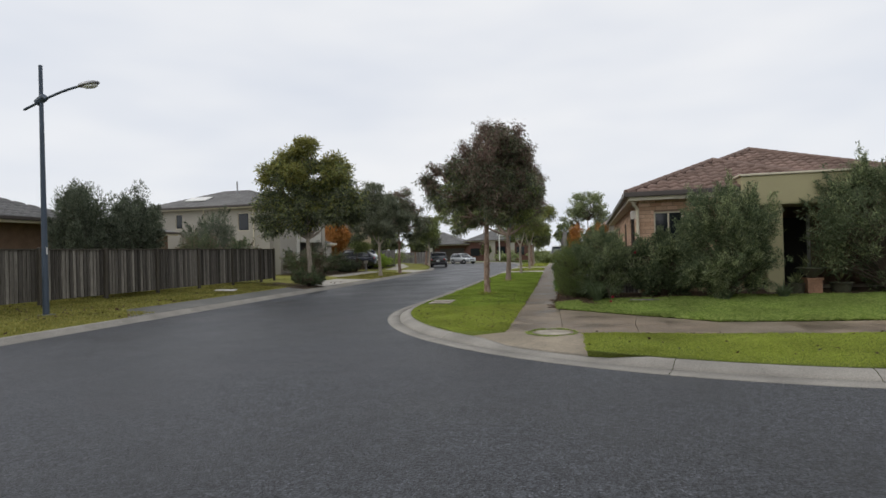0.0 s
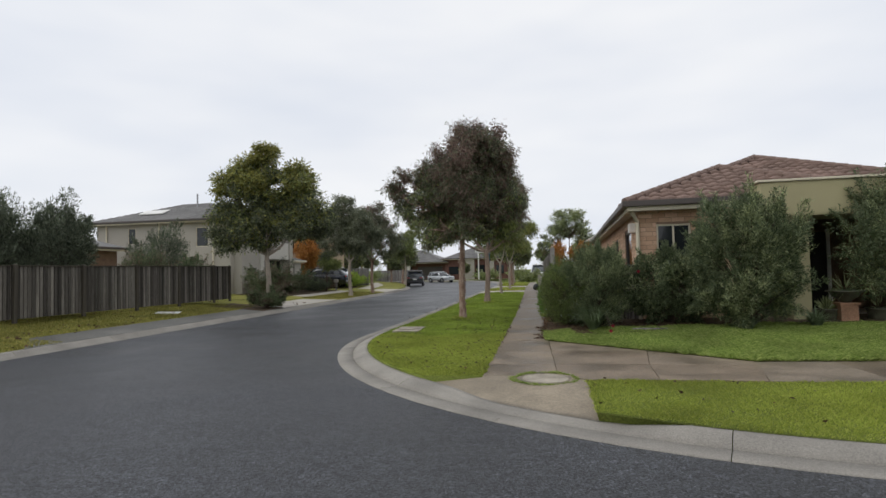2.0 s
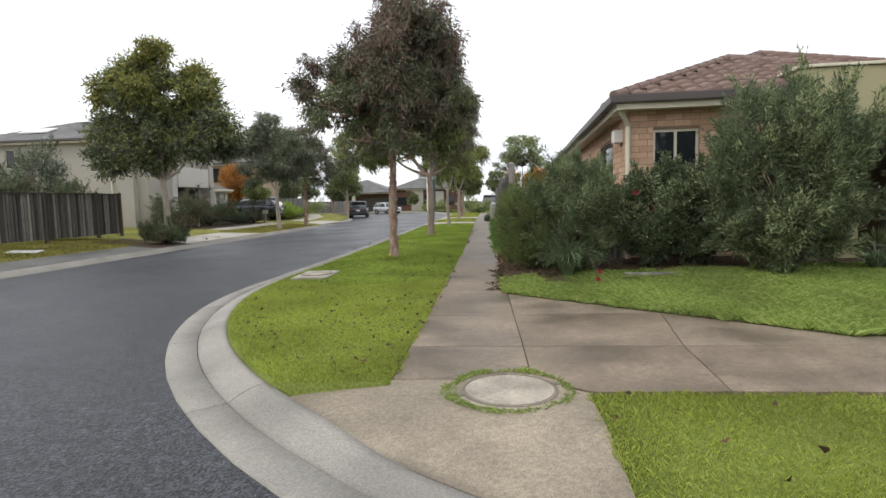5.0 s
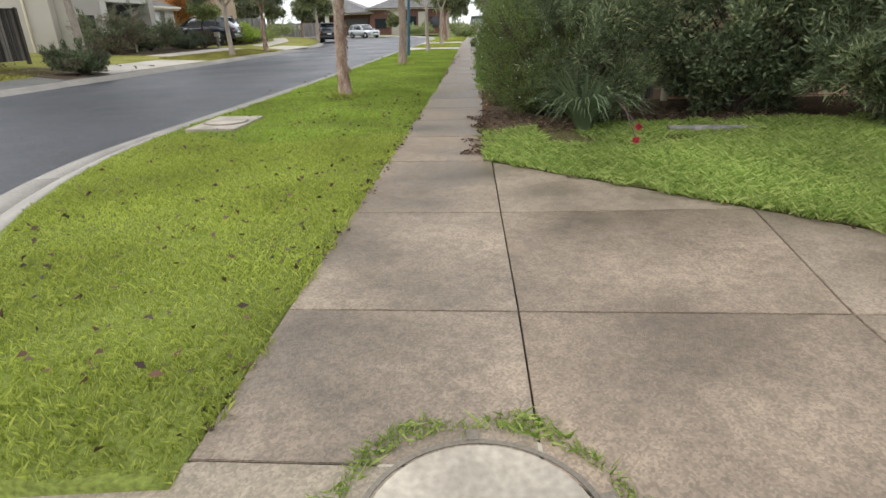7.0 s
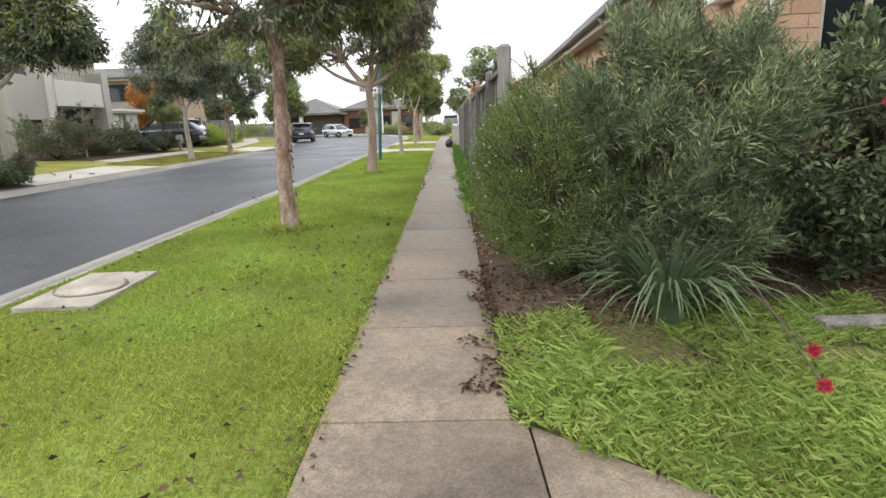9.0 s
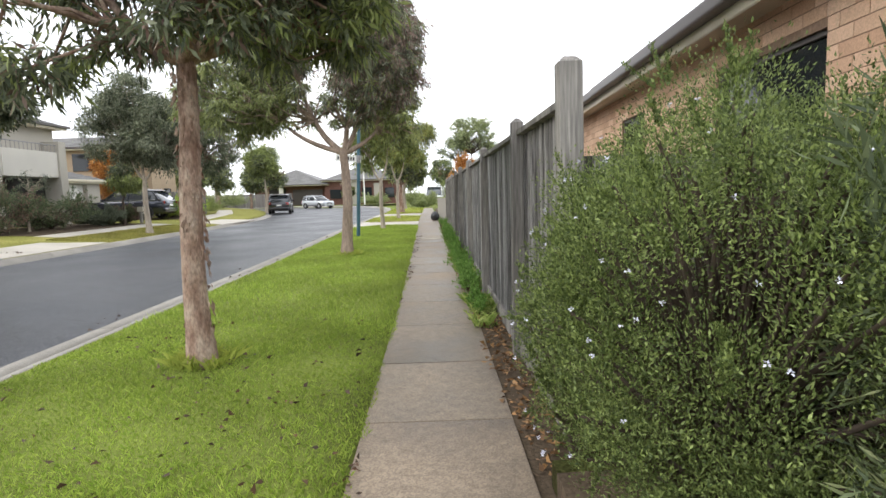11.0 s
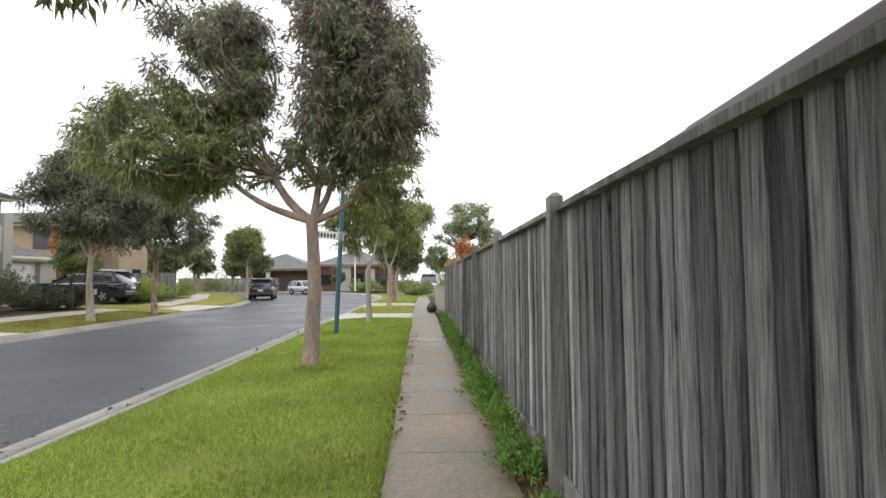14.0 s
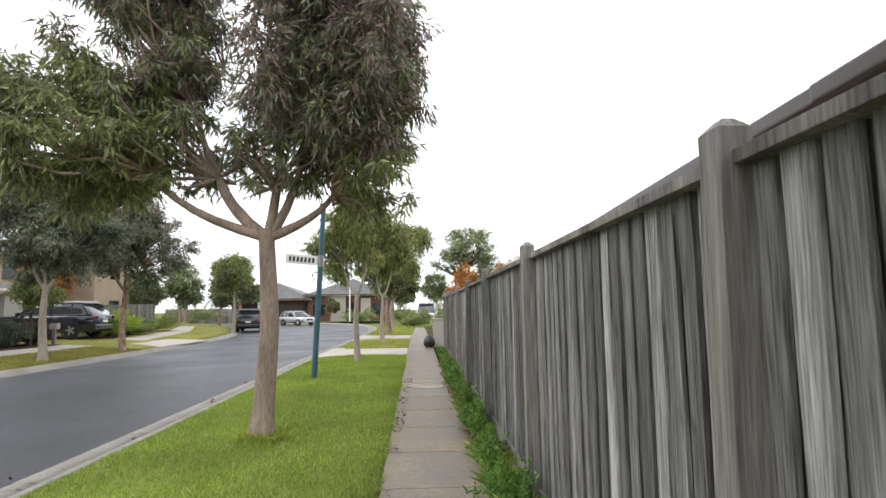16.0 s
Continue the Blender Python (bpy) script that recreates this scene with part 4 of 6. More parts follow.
def tiles_on(face, w, e, wave, lip):
    """Curved tiles laid in courses over a sloping face, given as its eave's two ends and then the upper corners."""
    a, b = face[0], face[1]
    u = (b - a).normalized()
    n = u.cross(face[2] - a).normalized()
    if n.z < 0:
        n = -n
    s = n.cross(u).normalized()
    if s.z < 0:
        s = -s
    flat2 = [((p - a).dot(u), (p - a).dot(s)) for p in face]

    def inside(x, y):
        k = False
        for (x0, y0), (x1, y1) in zip(flat2, flat2[1:] + flat2[:1]):
            if (y0 > y) != (y1 > y) and x < (x1 - x0) * (y - y0) / (y1 - y0) + x0:
                k = not k
        return k
    V, F = [], []
    rows = int(max(p[1] for p in flat2) / e) + 1
    lo, hi = min(p[0] for p in flat2), max(p[0] for p in flat2)
    for j in range(rows):
        shift = 0.0
        for i in range(int((hi - lo) / w) + 2):
            x, y = lo + i * w - shift, j * e
            if not inside(x + w / 2, y + e * 0.5):
                continue
            base = len(V)
            for k in range(6):
                t = k / 5
                lift = wave * (0.5 - 0.5 * math.cos(2 * math.pi * t))
                for yy, up in ((y - 0.03, lip), (y + e, 0.004)):
                    V.append(a + u * (x + w * t) + s * yy + n * (up + lift))
            for k in range(6):
                t = k / 5
                V.append(a + u * (x + w * t) + s * (y - 0.03) + n * (0.0 + wave * (0.5 - 0.5 * math.cos(2 * math.pi * t)) * 0.2))
            F += [(base + 2 * k, base + 2 * k + 2, base + 2 * k + 3, base + 2 * k + 1) for k in range(5)]
            F += [(base + 12 + k, base + 13 + k, base + 2 * k + 2, base + 2 * k) for k in range(5)]
    return np.array([tuple(p) for p in V]), np.array(F)


def roof(parent, x0, x1, y0, y1, z, pitch, mat, tiled=(), w=0.3, e=0.33, wave=0.04, lip=0.06, caps=True, gutter=BROWN_METAL, fascia=CREAM):
    """A tiled hip roof with ridge caps, gutters, fascias and a soffit. tiled: the sides (s, e, n, w) laid with tiles in relief."""
    c, (p, q) = hip(x0, x1, y0, y1, z, pitch)
    wide = x1 - x0 > y1 - y0
    sides = {"s": [c[0], c[1]] + ([q, p] if wide else [p]), "e": [c[1], c[2]] + ([q] if wide else [q, p]),
             "n": [c[2], c[3]] + ([p, q] if wide else [q]), "w": [c[3], c[0]] + ([p] if wide else [p, q])}
    body = bmesh.new()
    for f in sides.values():
        body.faces.new([body.verts.new(v) for v in f])
    body.faces.new([body.verts.new((v.x, v.y, v.z - 0.01)) for v in c[::-1]])
    bmesh.ops.remove_doubles(body, verts=body.verts, dist=1e-4)
    bmesh.ops.recalc_face_normals(body, faces=body.faces)
    rf = part("roof", body, mat, parent)
    for k in tiled:
        v, f = tiles_on(sides[k], w, e, wave, lip)
        link("tiling", mesh_of("tiling", v, f, mat), rf, kind="stuff")
    if caps:
        cap = rod((0, 0, 0), (0, 0, 0.36), 0.095, 0.08, 10)
        me = bpy.data.meshes.new("ridge_cap")
        cap.to_mesh(me)
        cap.free()
        me.materials.append(mat)
        lines = [(c[0], p), (c[1], q if wide else p), (p, q)]
        for a, b in lines:
            d = (b - a)
            n = int(d.length / 0.33)
            turn = d.to_track_quat("Z", "Y").to_matrix().to_4x4()
            for i in range(n):
                link("ridge_cap", me, rf, at=Matrix.Translation(a + d * (i / max(n, 1)) + Vector((0, 0, 0.02))) @ turn)
    for k, (a, b) in (("s", (c[0], c[1])), ("e", (c[1], c[2])), ("w", (c[3], c[0]))):
        lo, hi2 = Vector((min(a.x, b.x), min(a.y, b.y), 0)), Vector((max(a.x, b.x), max(a.y, b.y), 0))
        ox, oy = (0.06, 0.0) if k != "s" else (0.0, 0.06)
        part("gutter", box(lo.x - ox - (0.06 if k == "s" else 0), hi2.x + ox + (0.06 if k == "s" else 0), lo.y - oy, hi2.y + oy, z - 0.1, z + 0.035, 0.02), gutter, parent)
        t = 0.03
        if k == "s":
            part("fascia", box(x0 + 0.07, x1 - 0.07, y0 + 0.07, y0 + 0.07 + t, z - 0.2, z - 0.02), fascia, parent)
        elif k == "w":
            part("fascia", box(x0 + 0.07, x0 + 0.07 + t, y0 + 0.1, y1 - 0.1, z - 0.2, z - 0.02), fascia, parent)
        else:
            part("fascia", box(x1 - 0.07 - t, x1 - 0.07, y0 + 0.1, y1 - 0.1, z - 0.2, z - 0.02), fascia, parent)
    part("soffit", box(x0 + 0.1, x1 - 0.1, y0 + 0.1, y1 - 0.1, z - 0.17, z - 0.14), fascia, parent)
    return rf


def wall_with(parent, axis, at, a0, a1, z0, z1, thick, mat, holes=(), name="wall"):
    """A wall along x or y at a given place, with rectangular openings right through it (start, end, sill, head)."""
    cuts = sorted({a0, a1, *[h[0] for h in holes], *[h[1] for h in holes]})
    bm = bmesh.new()
    for a, b in zip(cuts, cuts[1:]):
        spans = [(z0, z1)]
        for h in holes:
            if h[0] <= a and b <= h[1]:
                spans = [s for lo, hi in spans for s in ((lo, min(hi, h[2])), (max(lo, h[3]), hi)) if s[1] - s[0] > 0.01]
        for lo, hi in spans:
            if axis == "x":
                box(a, b, at, at + thick, lo, hi, 0, bm)
            else:
                box(at, at + thick, a, b, lo, hi, 0, bm)
    bmesh.ops.remove_doubles(bm, verts=bm.verts, dist=1e-4)
    return part(name, bm, mat, parent)


def window(parent, axis, at, a0, a1, z0, z1, frame_mat, out=-1, lights=2, depth=0.07, sill=None):
    """A framed window set in an opening: frame members, a mullion, panes and a sill."""
    w = thing_part("window", parent)
    t = 0.045

    def bar(p0, p1, q0, q1, d0, d1, name, mat):
        if axis == "x":
            part(name, box(p0, p1, at + min(d0, d1), at + max(d0, d1), q0, q1, 0.004), mat, w)
        else:
            part(name, box(at + min(d0, d1), at + max(d0, d1), p0, p1, q0, q1, 0.004), mat, w)
    i0, i1 = -out * 0.03, -out * (0.03 + depth)
    bar(a0, a1, z0, z0 + t, i0, i1, "frame", frame_mat)
    bar(a0, a1, z1 - t, z1, i0, i1, "frame", frame_mat)
    bar(a0, a0 + t, z0 + t, z1 - t, i0, i1, "frame", frame_mat)
    bar(a1 - t, a1, z0 + t, z1 - t, i0, i1, "frame", frame_mat)
    step = (a1 - a0) / lights
    for k in range(1, lights):
        bar(a0 + k * step - t / 2, a0 + k * step + t / 2, z0 + t, z1 - t, i0, i1, "mullion", frame_mat)
    for k in range(lights):
        bar(a0 + k * step + 0.02, a0 + (k + 1) * step - 0.02, z0 + 0.02, z1 - 0.02, -out * 0.06, -out * 0.07, "pane", GLASS)
    # Near-black sheet behind the panes, standing in for the unlit room.
    bar(a0 - 0.02, a1 + 0.02, z0, z1, -out * 0.25, -out * 0.26, "blind", DARK)
    return w


def thing_part(name, parent):
    ob = new(name)
    ob.parent = parent
    return ob


BL, BH, JT = 0.285, 0.1, 0.009


def bricks(parent, axis, at, a0, a1, z0, z1, out, holes, near, limit=300):
    """Courses of bricks standing proud of the mortar; the first are objects of their own, the rest one joined part."""
    half = {}

    def shape(length):
        key = round(length, 2)
        if key not in half:
            bm = box(-length / 2, length / 2, -0.004, 0.004, -BH / 2, BH / 2)
            me = bpy.data.meshes.new("brick")
            bm.to_mesh(me)
            bm.free()
            me.materials.append(BRICK)
            half[key] = me
        return half[key]
    rows = int((z1 - z0) / (BH + JT))
    count, rest = 0, []
    for j in reversed(range(rows)):
        z = z0 + (j + 0.5) * (BH + JT)
        x = a0 - (0.5 * (BL + JT) if j % 2 else 0)
        while x < a1:
            s, e = max(x, a0), min(x + BL, a1)
            for h in holes:
                if h[2] - 0.02 < z < h[3] + 0.02:
                    if s < h[0] < e:
                        e = h[0]
                    if s < h[1] < e:
                        s = h[1]
                    if s >= h[0] and e <= h[1]:
                        e = s
            if e - s > 0.05:
                mid = (s + e) / 2
                if count < limit and mid < near:
                    m = pose(mid, at + out * 0.001, z) if axis == "x" else pose(at + out * 0.001, mid, z, 0, 0, 90)
                    link("brick", shape(e - s), parent, at=m)
                    count += 1
                else:
                    rest.append((mid, z, e - s))
            x += BL + JT
    if rest:
        V, F = [], []
        cube = np.array([(i, j, k) for i in (-1, 1) for j in (-1, 1) for k in (-1, 1)], dtype=float)
        quads = np.array([(0, 1, 3, 2), (4, 6, 7, 5), (0, 4, 5, 1), (2, 3, 7, 6), (0, 2, 6, 4), (1, 5, 7, 3)])
        for n, (mid, z, length) in enumerate(rest):
            if axis == "x":
                v = cube * np.array([length / 2, 0.004, BH / 2]) + np.array([mid, at + out * 0.001, z])
            else:
                v = cube * np.array([0.004, length / 2, BH / 2]) + np.array([at + out * 0.001, mid, z])
            V.append(v)
            F.append(quads + 8 * n)
        me = mesh_of("brickwork", np.concatenate(V), np.concatenate(F), BRICK_FAR)
        me.shade_flat()
        link("brickwork", me, parent, kind="stuff")


# the brick house behind the shrubs
brick_house = thing("brick_house", "single-storey orange brick house with a brown tiled hip roof", "house", Matrix.Translation((2.33, 15.91, 0.055)) @ Matrix.Rotation(radians(-2.8), 4, "Z") @ Matrix.Translation((-2.42, -15.98, 0)))
FRONT, SIDE = 16.5, 2.8
front_win = (3.18, 3.96, 1.3, 2.56)
side_wins = [(18.4, 20.15, 1.5, 2.55), (22.5, 23.6, 1.4, 2.5), (27.5, 28.6, 1.4, 2.5)]
front_wall = wall_with(brick_house, "x", FRONT, SIDE, 5.45, 0, 2.97, 0.2, MORTAR, [front_win])
side_wall = wall_with(brick_house, "y", SIDE, FRONT + 0.2, 33.5, 0, 2.97, 0.2, MORTAR, side_wins)
part("wall", box(5.25, 5.45, FRONT + 0.2, 19.2, 0, 2.97), MORTAR, brick_house)
# Porch and east walls: darker than the front brick, porch shade put into colour.
part("wall", box(5.45, 9.3, 19.0, 19.2, 0, 2.97), BROWN_AND_SHADED_BRICK, brick_house)
part("wall", box(9.5, 18, 16.6, 16.8, 0, 2.97), BROWN_AND_SHADED_BRICK, brick_house)
part("wall", box(9.3, 9.5, 16.6, 19.2, 0, 2.97), BROWN_AND_SHADED_BRICK, brick_house)
part("wall", box(SIDE + 0.2, 11, 33.3, 33.5, 0, 2.97), MORTAR, brick_house)
part("wall", box(10.8, 11, 24, 33.3, 0, 2.97), MORTAR, brick_house)
window(brick_house, "x", FRONT, *front_win, CREAM)
for wv in side_wins:
    window(brick_house, "y", SIDE, *wv, BROWN_METAL, lights=1)
roof(brick_house, 2.42, 8.0, 15.98, 24, 3.068, 22.2, TILE, ("s", "e"))
roof(brick_house, 2.43, 11.5, 17.1, 34, 3.06, 22.2, TILE, ("s",))
roof(brick_house, 8.0, 20, 16.1, 22.5, 3.05, 22.2, TILE, ("s",))
portico = part("portico", box(5.3, 9.9, 15.85, 17.4, 2.58, 3.36, 0.06), RENDER_OLIVE, brick_house, "olive-cream rendered portico")
part("portico_cap", box(5.24, 9.95, 15.8, 17.45, 3.36, 3.41, 0.015), CREAM, brick_house)
part("column", box(5.9, 6.28, 15.95, 16.33, 0.1, 2.58, 0.02), RENDER_OLIVE, brick_house)
part("column", box(9.3, 9.68, 15.95, 16.33, 0.1, 2.58, 0.02), RENDER_OLIVE, brick_house)
entry = part("front_door", box(6.9, 7.8, 18.94, 19.0, 0.3, 2.35, 0.01), DARK, brick_house, "dark screen door in the porch")
part("door_frame", box(6.82, 6.9, 18.9, 19.0, 0.3, 2.42, 0.004), WHITE, entry)
part("door_frame", box(7.8, 7.88, 18.9, 19.0, 0.3, 2.42, 0.004), WHITE, entry)
part("porch_floor", box(5.45, 9.3, 16.4, 19.0, -0.05, 0.3), DRIVE, brick_house)
# downpipe with its offset, and a small box under the eave
bm = rod((SIDE - 0.06, FRONT - 0.06, 0.1), (SIDE - 0.06, FRONT - 0.06, 2.66), 0.045)
rod((SIDE - 0.06, FRONT - 0.06, 2.64), (2.48, 16.1, 3.02), 0.045, bm=bm)
part("downpipe", bm, CREAM, brick_house, "cream downpipe at the house corner")
part("alarm_box", box(2.62, 2.79, 17.2, 17.5, 2.42, 2.66, 0.02), WHITE, brick_house, "small white box under the eave")
bm = rod((4.4, 17.9, 3.6), (4.4, 17.9, 3.92), 0.04)
part("vent_pipe", bm, BROWN_METAL, brick_house)


def panel_door(parent, axis, at, a0, a1, z0, z1, mat, out):
    d = thing_part("garage_door", parent)
    n = 5
    h = (z1 - z0) / n
    for i in range(n):
        lo, hi2 = z0 + i * h + 0.006, z0 + (i + 1) * h - 0.006
        part("panel", box(at, at + 0.05, a0, a1, lo, hi2, 0.008) if axis == "y" else box(a0, a1, at, at + 0.05, lo, hi2, 0.008), mat, d)
    return d


# pale two-storey house across the street
white_house = thing("rendered_house", "pale rendered two-storey house with a balcony and garage", "house", pose(1.2, 0, 0))
Z0 = 0.25
south_holes = [(-28.6, -28.0, 3.9, 5.0), (-23.5, -22.6, 3.6, 4.9)]
wall_with(white_house, "x", 36.2, -31, -21.0, Z0, 5.4, 0.25, RENDER_BEIGE, south_holes)
for h in south_holes:
    window(white_house, "x", 36.2, *h, CREAM, lights=1)
part("wall", box(-31, -21.0, 36.45, 44.2, Z0, 5.4), RENDER_BEIGE, white_house)
part("wall", box(-21.0, -20.4, 36.6, 39.0, Z0, 4.1, 0.02), RENDER_BEIGE, white_house)
part("wall", box(-21.0, -20.3, 39.0, 39.5, Z0, 4.2, 0.02), RENDER_WHITE, white_house)
part("balcony", box(-21.0, -20.2, 39.5, 43.2, 2.75, 4.0, 0.02), RENDER_WHITE, white_house, "pale balcony over the porch")
part("pier", box(-21.0, -20.1, 43.2, 43.75, Z0, 4.55, 0.02), RENDER_BEIGE, white_house)
# Flat near-black panel on the wall, painting the shade under the balcony.
part("porch_recess", box(-20.99, -20.9, 39.6, 43.1, Z0, 2.7), DARK, white_house)
part("front_window", box(-20.98, -20.9, 36.9, 38.6, 4.15, 5.2), GLASS, white_house)
part("front_window", box(-20.42, -20.36, 37.3, 38.4, 1.5, 2.1), GLASS, white_house)
for i in range(14):
    part("baluster", rod((-20.25, 39.6 + 0.27 * i, 4.0), (-20.25, 39.6 + 0.27 * i, 4.35), 0.012, sides=6), GREY_METAL, white_house)
part("handrail", rod((-20.25, 39.5, 4.36), (-20.25, 43.2, 4.36), 0.025, sides=8), GREY_METAL, white_house)
for x in (-30.2, -26.2, -22.2):
    part("downpipe", rod((x, 36.12, Z0), (x, 36.12, 5.35), 0.05, sides=8), CREAM, white_house)
roof(white_house, -31.6, -20.4, 35.7, 44.7, 5.42, 20, GREY_TILE, ("s", "e"), w=0.34, e=0.34, wave=0.0, lip=0.03, caps=False)
part("wall", box(-29.3, -22.6, 44.2, 50.4, Z0, 2.75), RENDER_WHITE, white_house)
panel_door(white_house, "y", -22.62, 45.6, 48.9, 0.45, 2.5, WHITE, 1)
part("reveal", box(-22.6, -22.3, 48.9, 50.2, Z0, 2.75, 0.01), RENDER_BEIGE, white_house)
part("reveal", box(-22.6, -22.3, 44.2, 45.6, Z0, 2.75, 0.01), RENDER_BEIGE, white_house)
part("lintel", box(-22.6, -22.3, 45.6, 48.9, 2.5, 2.75, 0.01), RENDER_BEIGE, white_house)
roof(white_house, -29.7, -22.0, 43.9, 50.7, 2.78, 20, GREY_TILE, ("s", "e"), wave=0, caps=False, gutter=CREAM)
sk = part("skylight", box(-0.9, 0.9, -0.5, 0.5, 0.0, 0.07, 0.01), WHITE, white_house, "white skylight on the roof")
sk.matrix_basis = pose(-27.6, 37.6, 6.18, 20, 0, 0)
part("flue", rod((-25.2, 39.0, 6.5), (-25.2, 39.0, 7.6), 0.06, sides=10), GREY_METAL, white_house)
part("wall", box(-34.2, -27.1, 29.5, 33.4, Z0, 3.4), BROWN_AND_SHADED_BRICK, white_house)
roof(white_house, -34.7, -26.5, 29.0, 33.9, 3.5, 20, GREY_TILE, ("s",), wave=0, caps=False)

tan_house = thing("tan_house", "tan brick two-storey house with a grey roof", "house")
tan_holes = [(55.6, 56.8, 1.2, 2.3), (55.6, 56.8, 3.6, 4.8)]
part("wall", box(-32, -19.85, 54, 57.6, Z0, 5.2), TAN, tan_house)
wall_with(tan_house, "y", -19.85, 54, 57.6, Z0, 5.2, 0.2, TAN, tan_holes)
for h in tan_holes:
    window(tan_house, "y", -19.65, *h, BROWN_METAL, out=1)
for h in ((-29, -27.5, 3.6, 4.8), (-25, -23.5, 3.6, 4.8), (-22.6, -21.2, 3.6, 4.8)):
    part("window", box(h[0], h[1], 53.93, 54.0, h[2], h[3], 0.01), GLASS, tan_house)
roof(tan_house, -32.5, -19.1, 53.5, 58.2, 5.22, 20, GREY_TILE, ("s", "e"), wave=0, caps=False)
bm = box(-24.5, -15.6, 52.9, 52.97, 0.4, 2.0)
part("side_fence", bm, PALING, tan_house)

end_house = thing("end_house", "dark red brick house with grey roofs at the street's end", "house")
part("wall", box(-26, -15.5, 97, 107, 0, 3.0), RED_BRICK, end_house)
part("wall", box(-15.5, -5, 95.5, 107, 0, 3.5), RED_BRICK, end_house)
part("render_panel", box(-12.5, -10.5, 95.3, 95.5, 0, 3.5), RENDER_BEIGE, end_house)
part("render_panel", box(-8.5, -7.2, 95.3, 95.5, 0, 3.0), RENDER_BEIGE, end_house)
for x0, x1, z0, z1 in ((-14.8, -13.2, 0.9, 2.2), (-10.2, -8.8, 0.2, 2.4), (-6.9, -5.6, 0.9, 2.3)):
    part("window", box(x0, x1, 95.4, 95.5, z0, z1, 0.01), GLASS, end_house)
part("garage_door", box(-20.5, -16.2, 96.9, 97.0, 0.1, 2.3, 0.01), BROWN_METAL, end_house)
# Porch shade as a near-black panel on the flat wall.
part("porch_recess", box(-24.5, -21.5, 96.9, 97.0, 0.1, 2.6, 0.01), DARK, end_house)
part("porch_post", box(-22.1, -21.6, 95.5, 96.0, 0, 2.7), RENDER_WHITE, end_house)
roof(end_house, -26.6, -14.9, 95, 107.6, 3.05, 22, GREY_TILE, ("s",), wave=0, caps=False)
roof(end_house, -16, -4.4, 94.9, 107.6, 3.55, 22, GREY_TILE, ("s",), wave=0, caps=False)

brown_house = thing("brown_house", "brown brick house with a ribbed grey tile roof", "house")
part("wall", box(-36, -20.6, 4.6, 20.4, 0.2, 3.4), BROWN_AND_SHADED_BRICK, brown_house)
part("window", box(-20.62, -20.56, 12.2, 13.8, 1.4, 2.7, 0.01), GLASS, brown_house)
roof(brown_house, -36.5, -19.9, 4, 21.0, 3.45, 22, GREY_TILE, ("e",), w=0.36, e=0.36, wave=0.05)

right_far = thing("flat_roof_house", "low flat-roofed house beyond the fence", "house")
part("wall", box(4.6, 13, 44, 55, 0, 3.6), RENDER_BEIGE, right_far)
part("roof_slab", box(4.1, 13.6, 43.4, 55.6, 3.6, 3.8, 0.02), RENDER_WHITE, right_far)

# bricks last
bricks(front_wall, "x", FRONT, SIDE, 5.45, 0.1, 2.95, -1, [front_win], 6.0)
bricks(side_wall, "y", SIDE, FRONT + 0.01, 33.5, 1.2, 2.95, -1, side_wins, 20.4)


# ---- grass ----
def blades(name, label, count, area, z_of, height, width, mat, seed, keep=None, lean=0.5, parent=None, fine=True):
    """Single blades of grass over a plan rectangle, kept where keep(x, y) is true."""
    r = np.random.default_rng(seed)
    x = r.uniform(area[0], area[1], count)
    y = r.uniform(area[2], area[3], count)
    if keep is not None:
        k = np.array([keep(a, b) for a, b in zip(x, y)])
        x, y = x[k], y[k]
    n = len(x)
    z = np.array([z_of(a, b) for a, b in zip(x, y)])
    patchy = np.array([noise.noise(Vector((a * 1.3, b * 1.3, seed))) for a, b in zip(x, y)])
    h = height * r.uniform(0.5, 1.3, n) * (1 + 0.45 * patchy)
    w = width * r.uniform(0.7, 1.3, n)
    a = r.uniform(0, 2 * np.pi, n)
    side = np.stack([np.cos(a), np.sin(a), np.zeros(n)], axis=1) * w[:, None] / 2
    tip = np.stack([r.normal(size=n) * lean, r.normal(size=n) * lean, np.ones(n)], axis=1) * h[:, None]
    base = np.stack([x, y, z - 0.004], axis=1)
    mid = base + tip * np.array([0.3, 0.3, 0.62])
    if not fine:
        v = np.stack([base - side, base + side, base + tip], axis=1).reshape(-1, 3)
        return tagged(link(name, mesh_of(name, v, np.arange(3 * n).reshape(n, 3), mat), parent), label, "grass", kind="stuff")
    v = np.stack([base - side, base + side, base + tip, mid - side * 0.5], axis=1).reshape(-1, 3)
    return tagged(link(name, mesh_of(name, v, np.arange(4 * n).reshape(n, 4), mat), parent), label, "grass", kind="stuff")


def ragged(x, y):
    return 0.05 * noise.noise(Vector((x * 5, y * 5, 1.0)))


def on_pit(x, y):
    return abs(x + 3.03) < 0.34 and abs(y - 16.15) < 0.54


blades("verge_grass", "short bright green grass of the nature strip", 85000, (-3.7, -0.45, 13.6, 20), verge_z, 0.03, 0.0055, LAWN_FAR, 50,
       lambda x, y: inner_arc_x(y) + 0.03 + ragged(x, y) < x < PATH_L + 0.02 + ragged(x, y) and not on_pit(x, y) and noise.noise(Vector((x * 0.8, y * 0.8, 2))) * 1.2 + 15.0 < y)
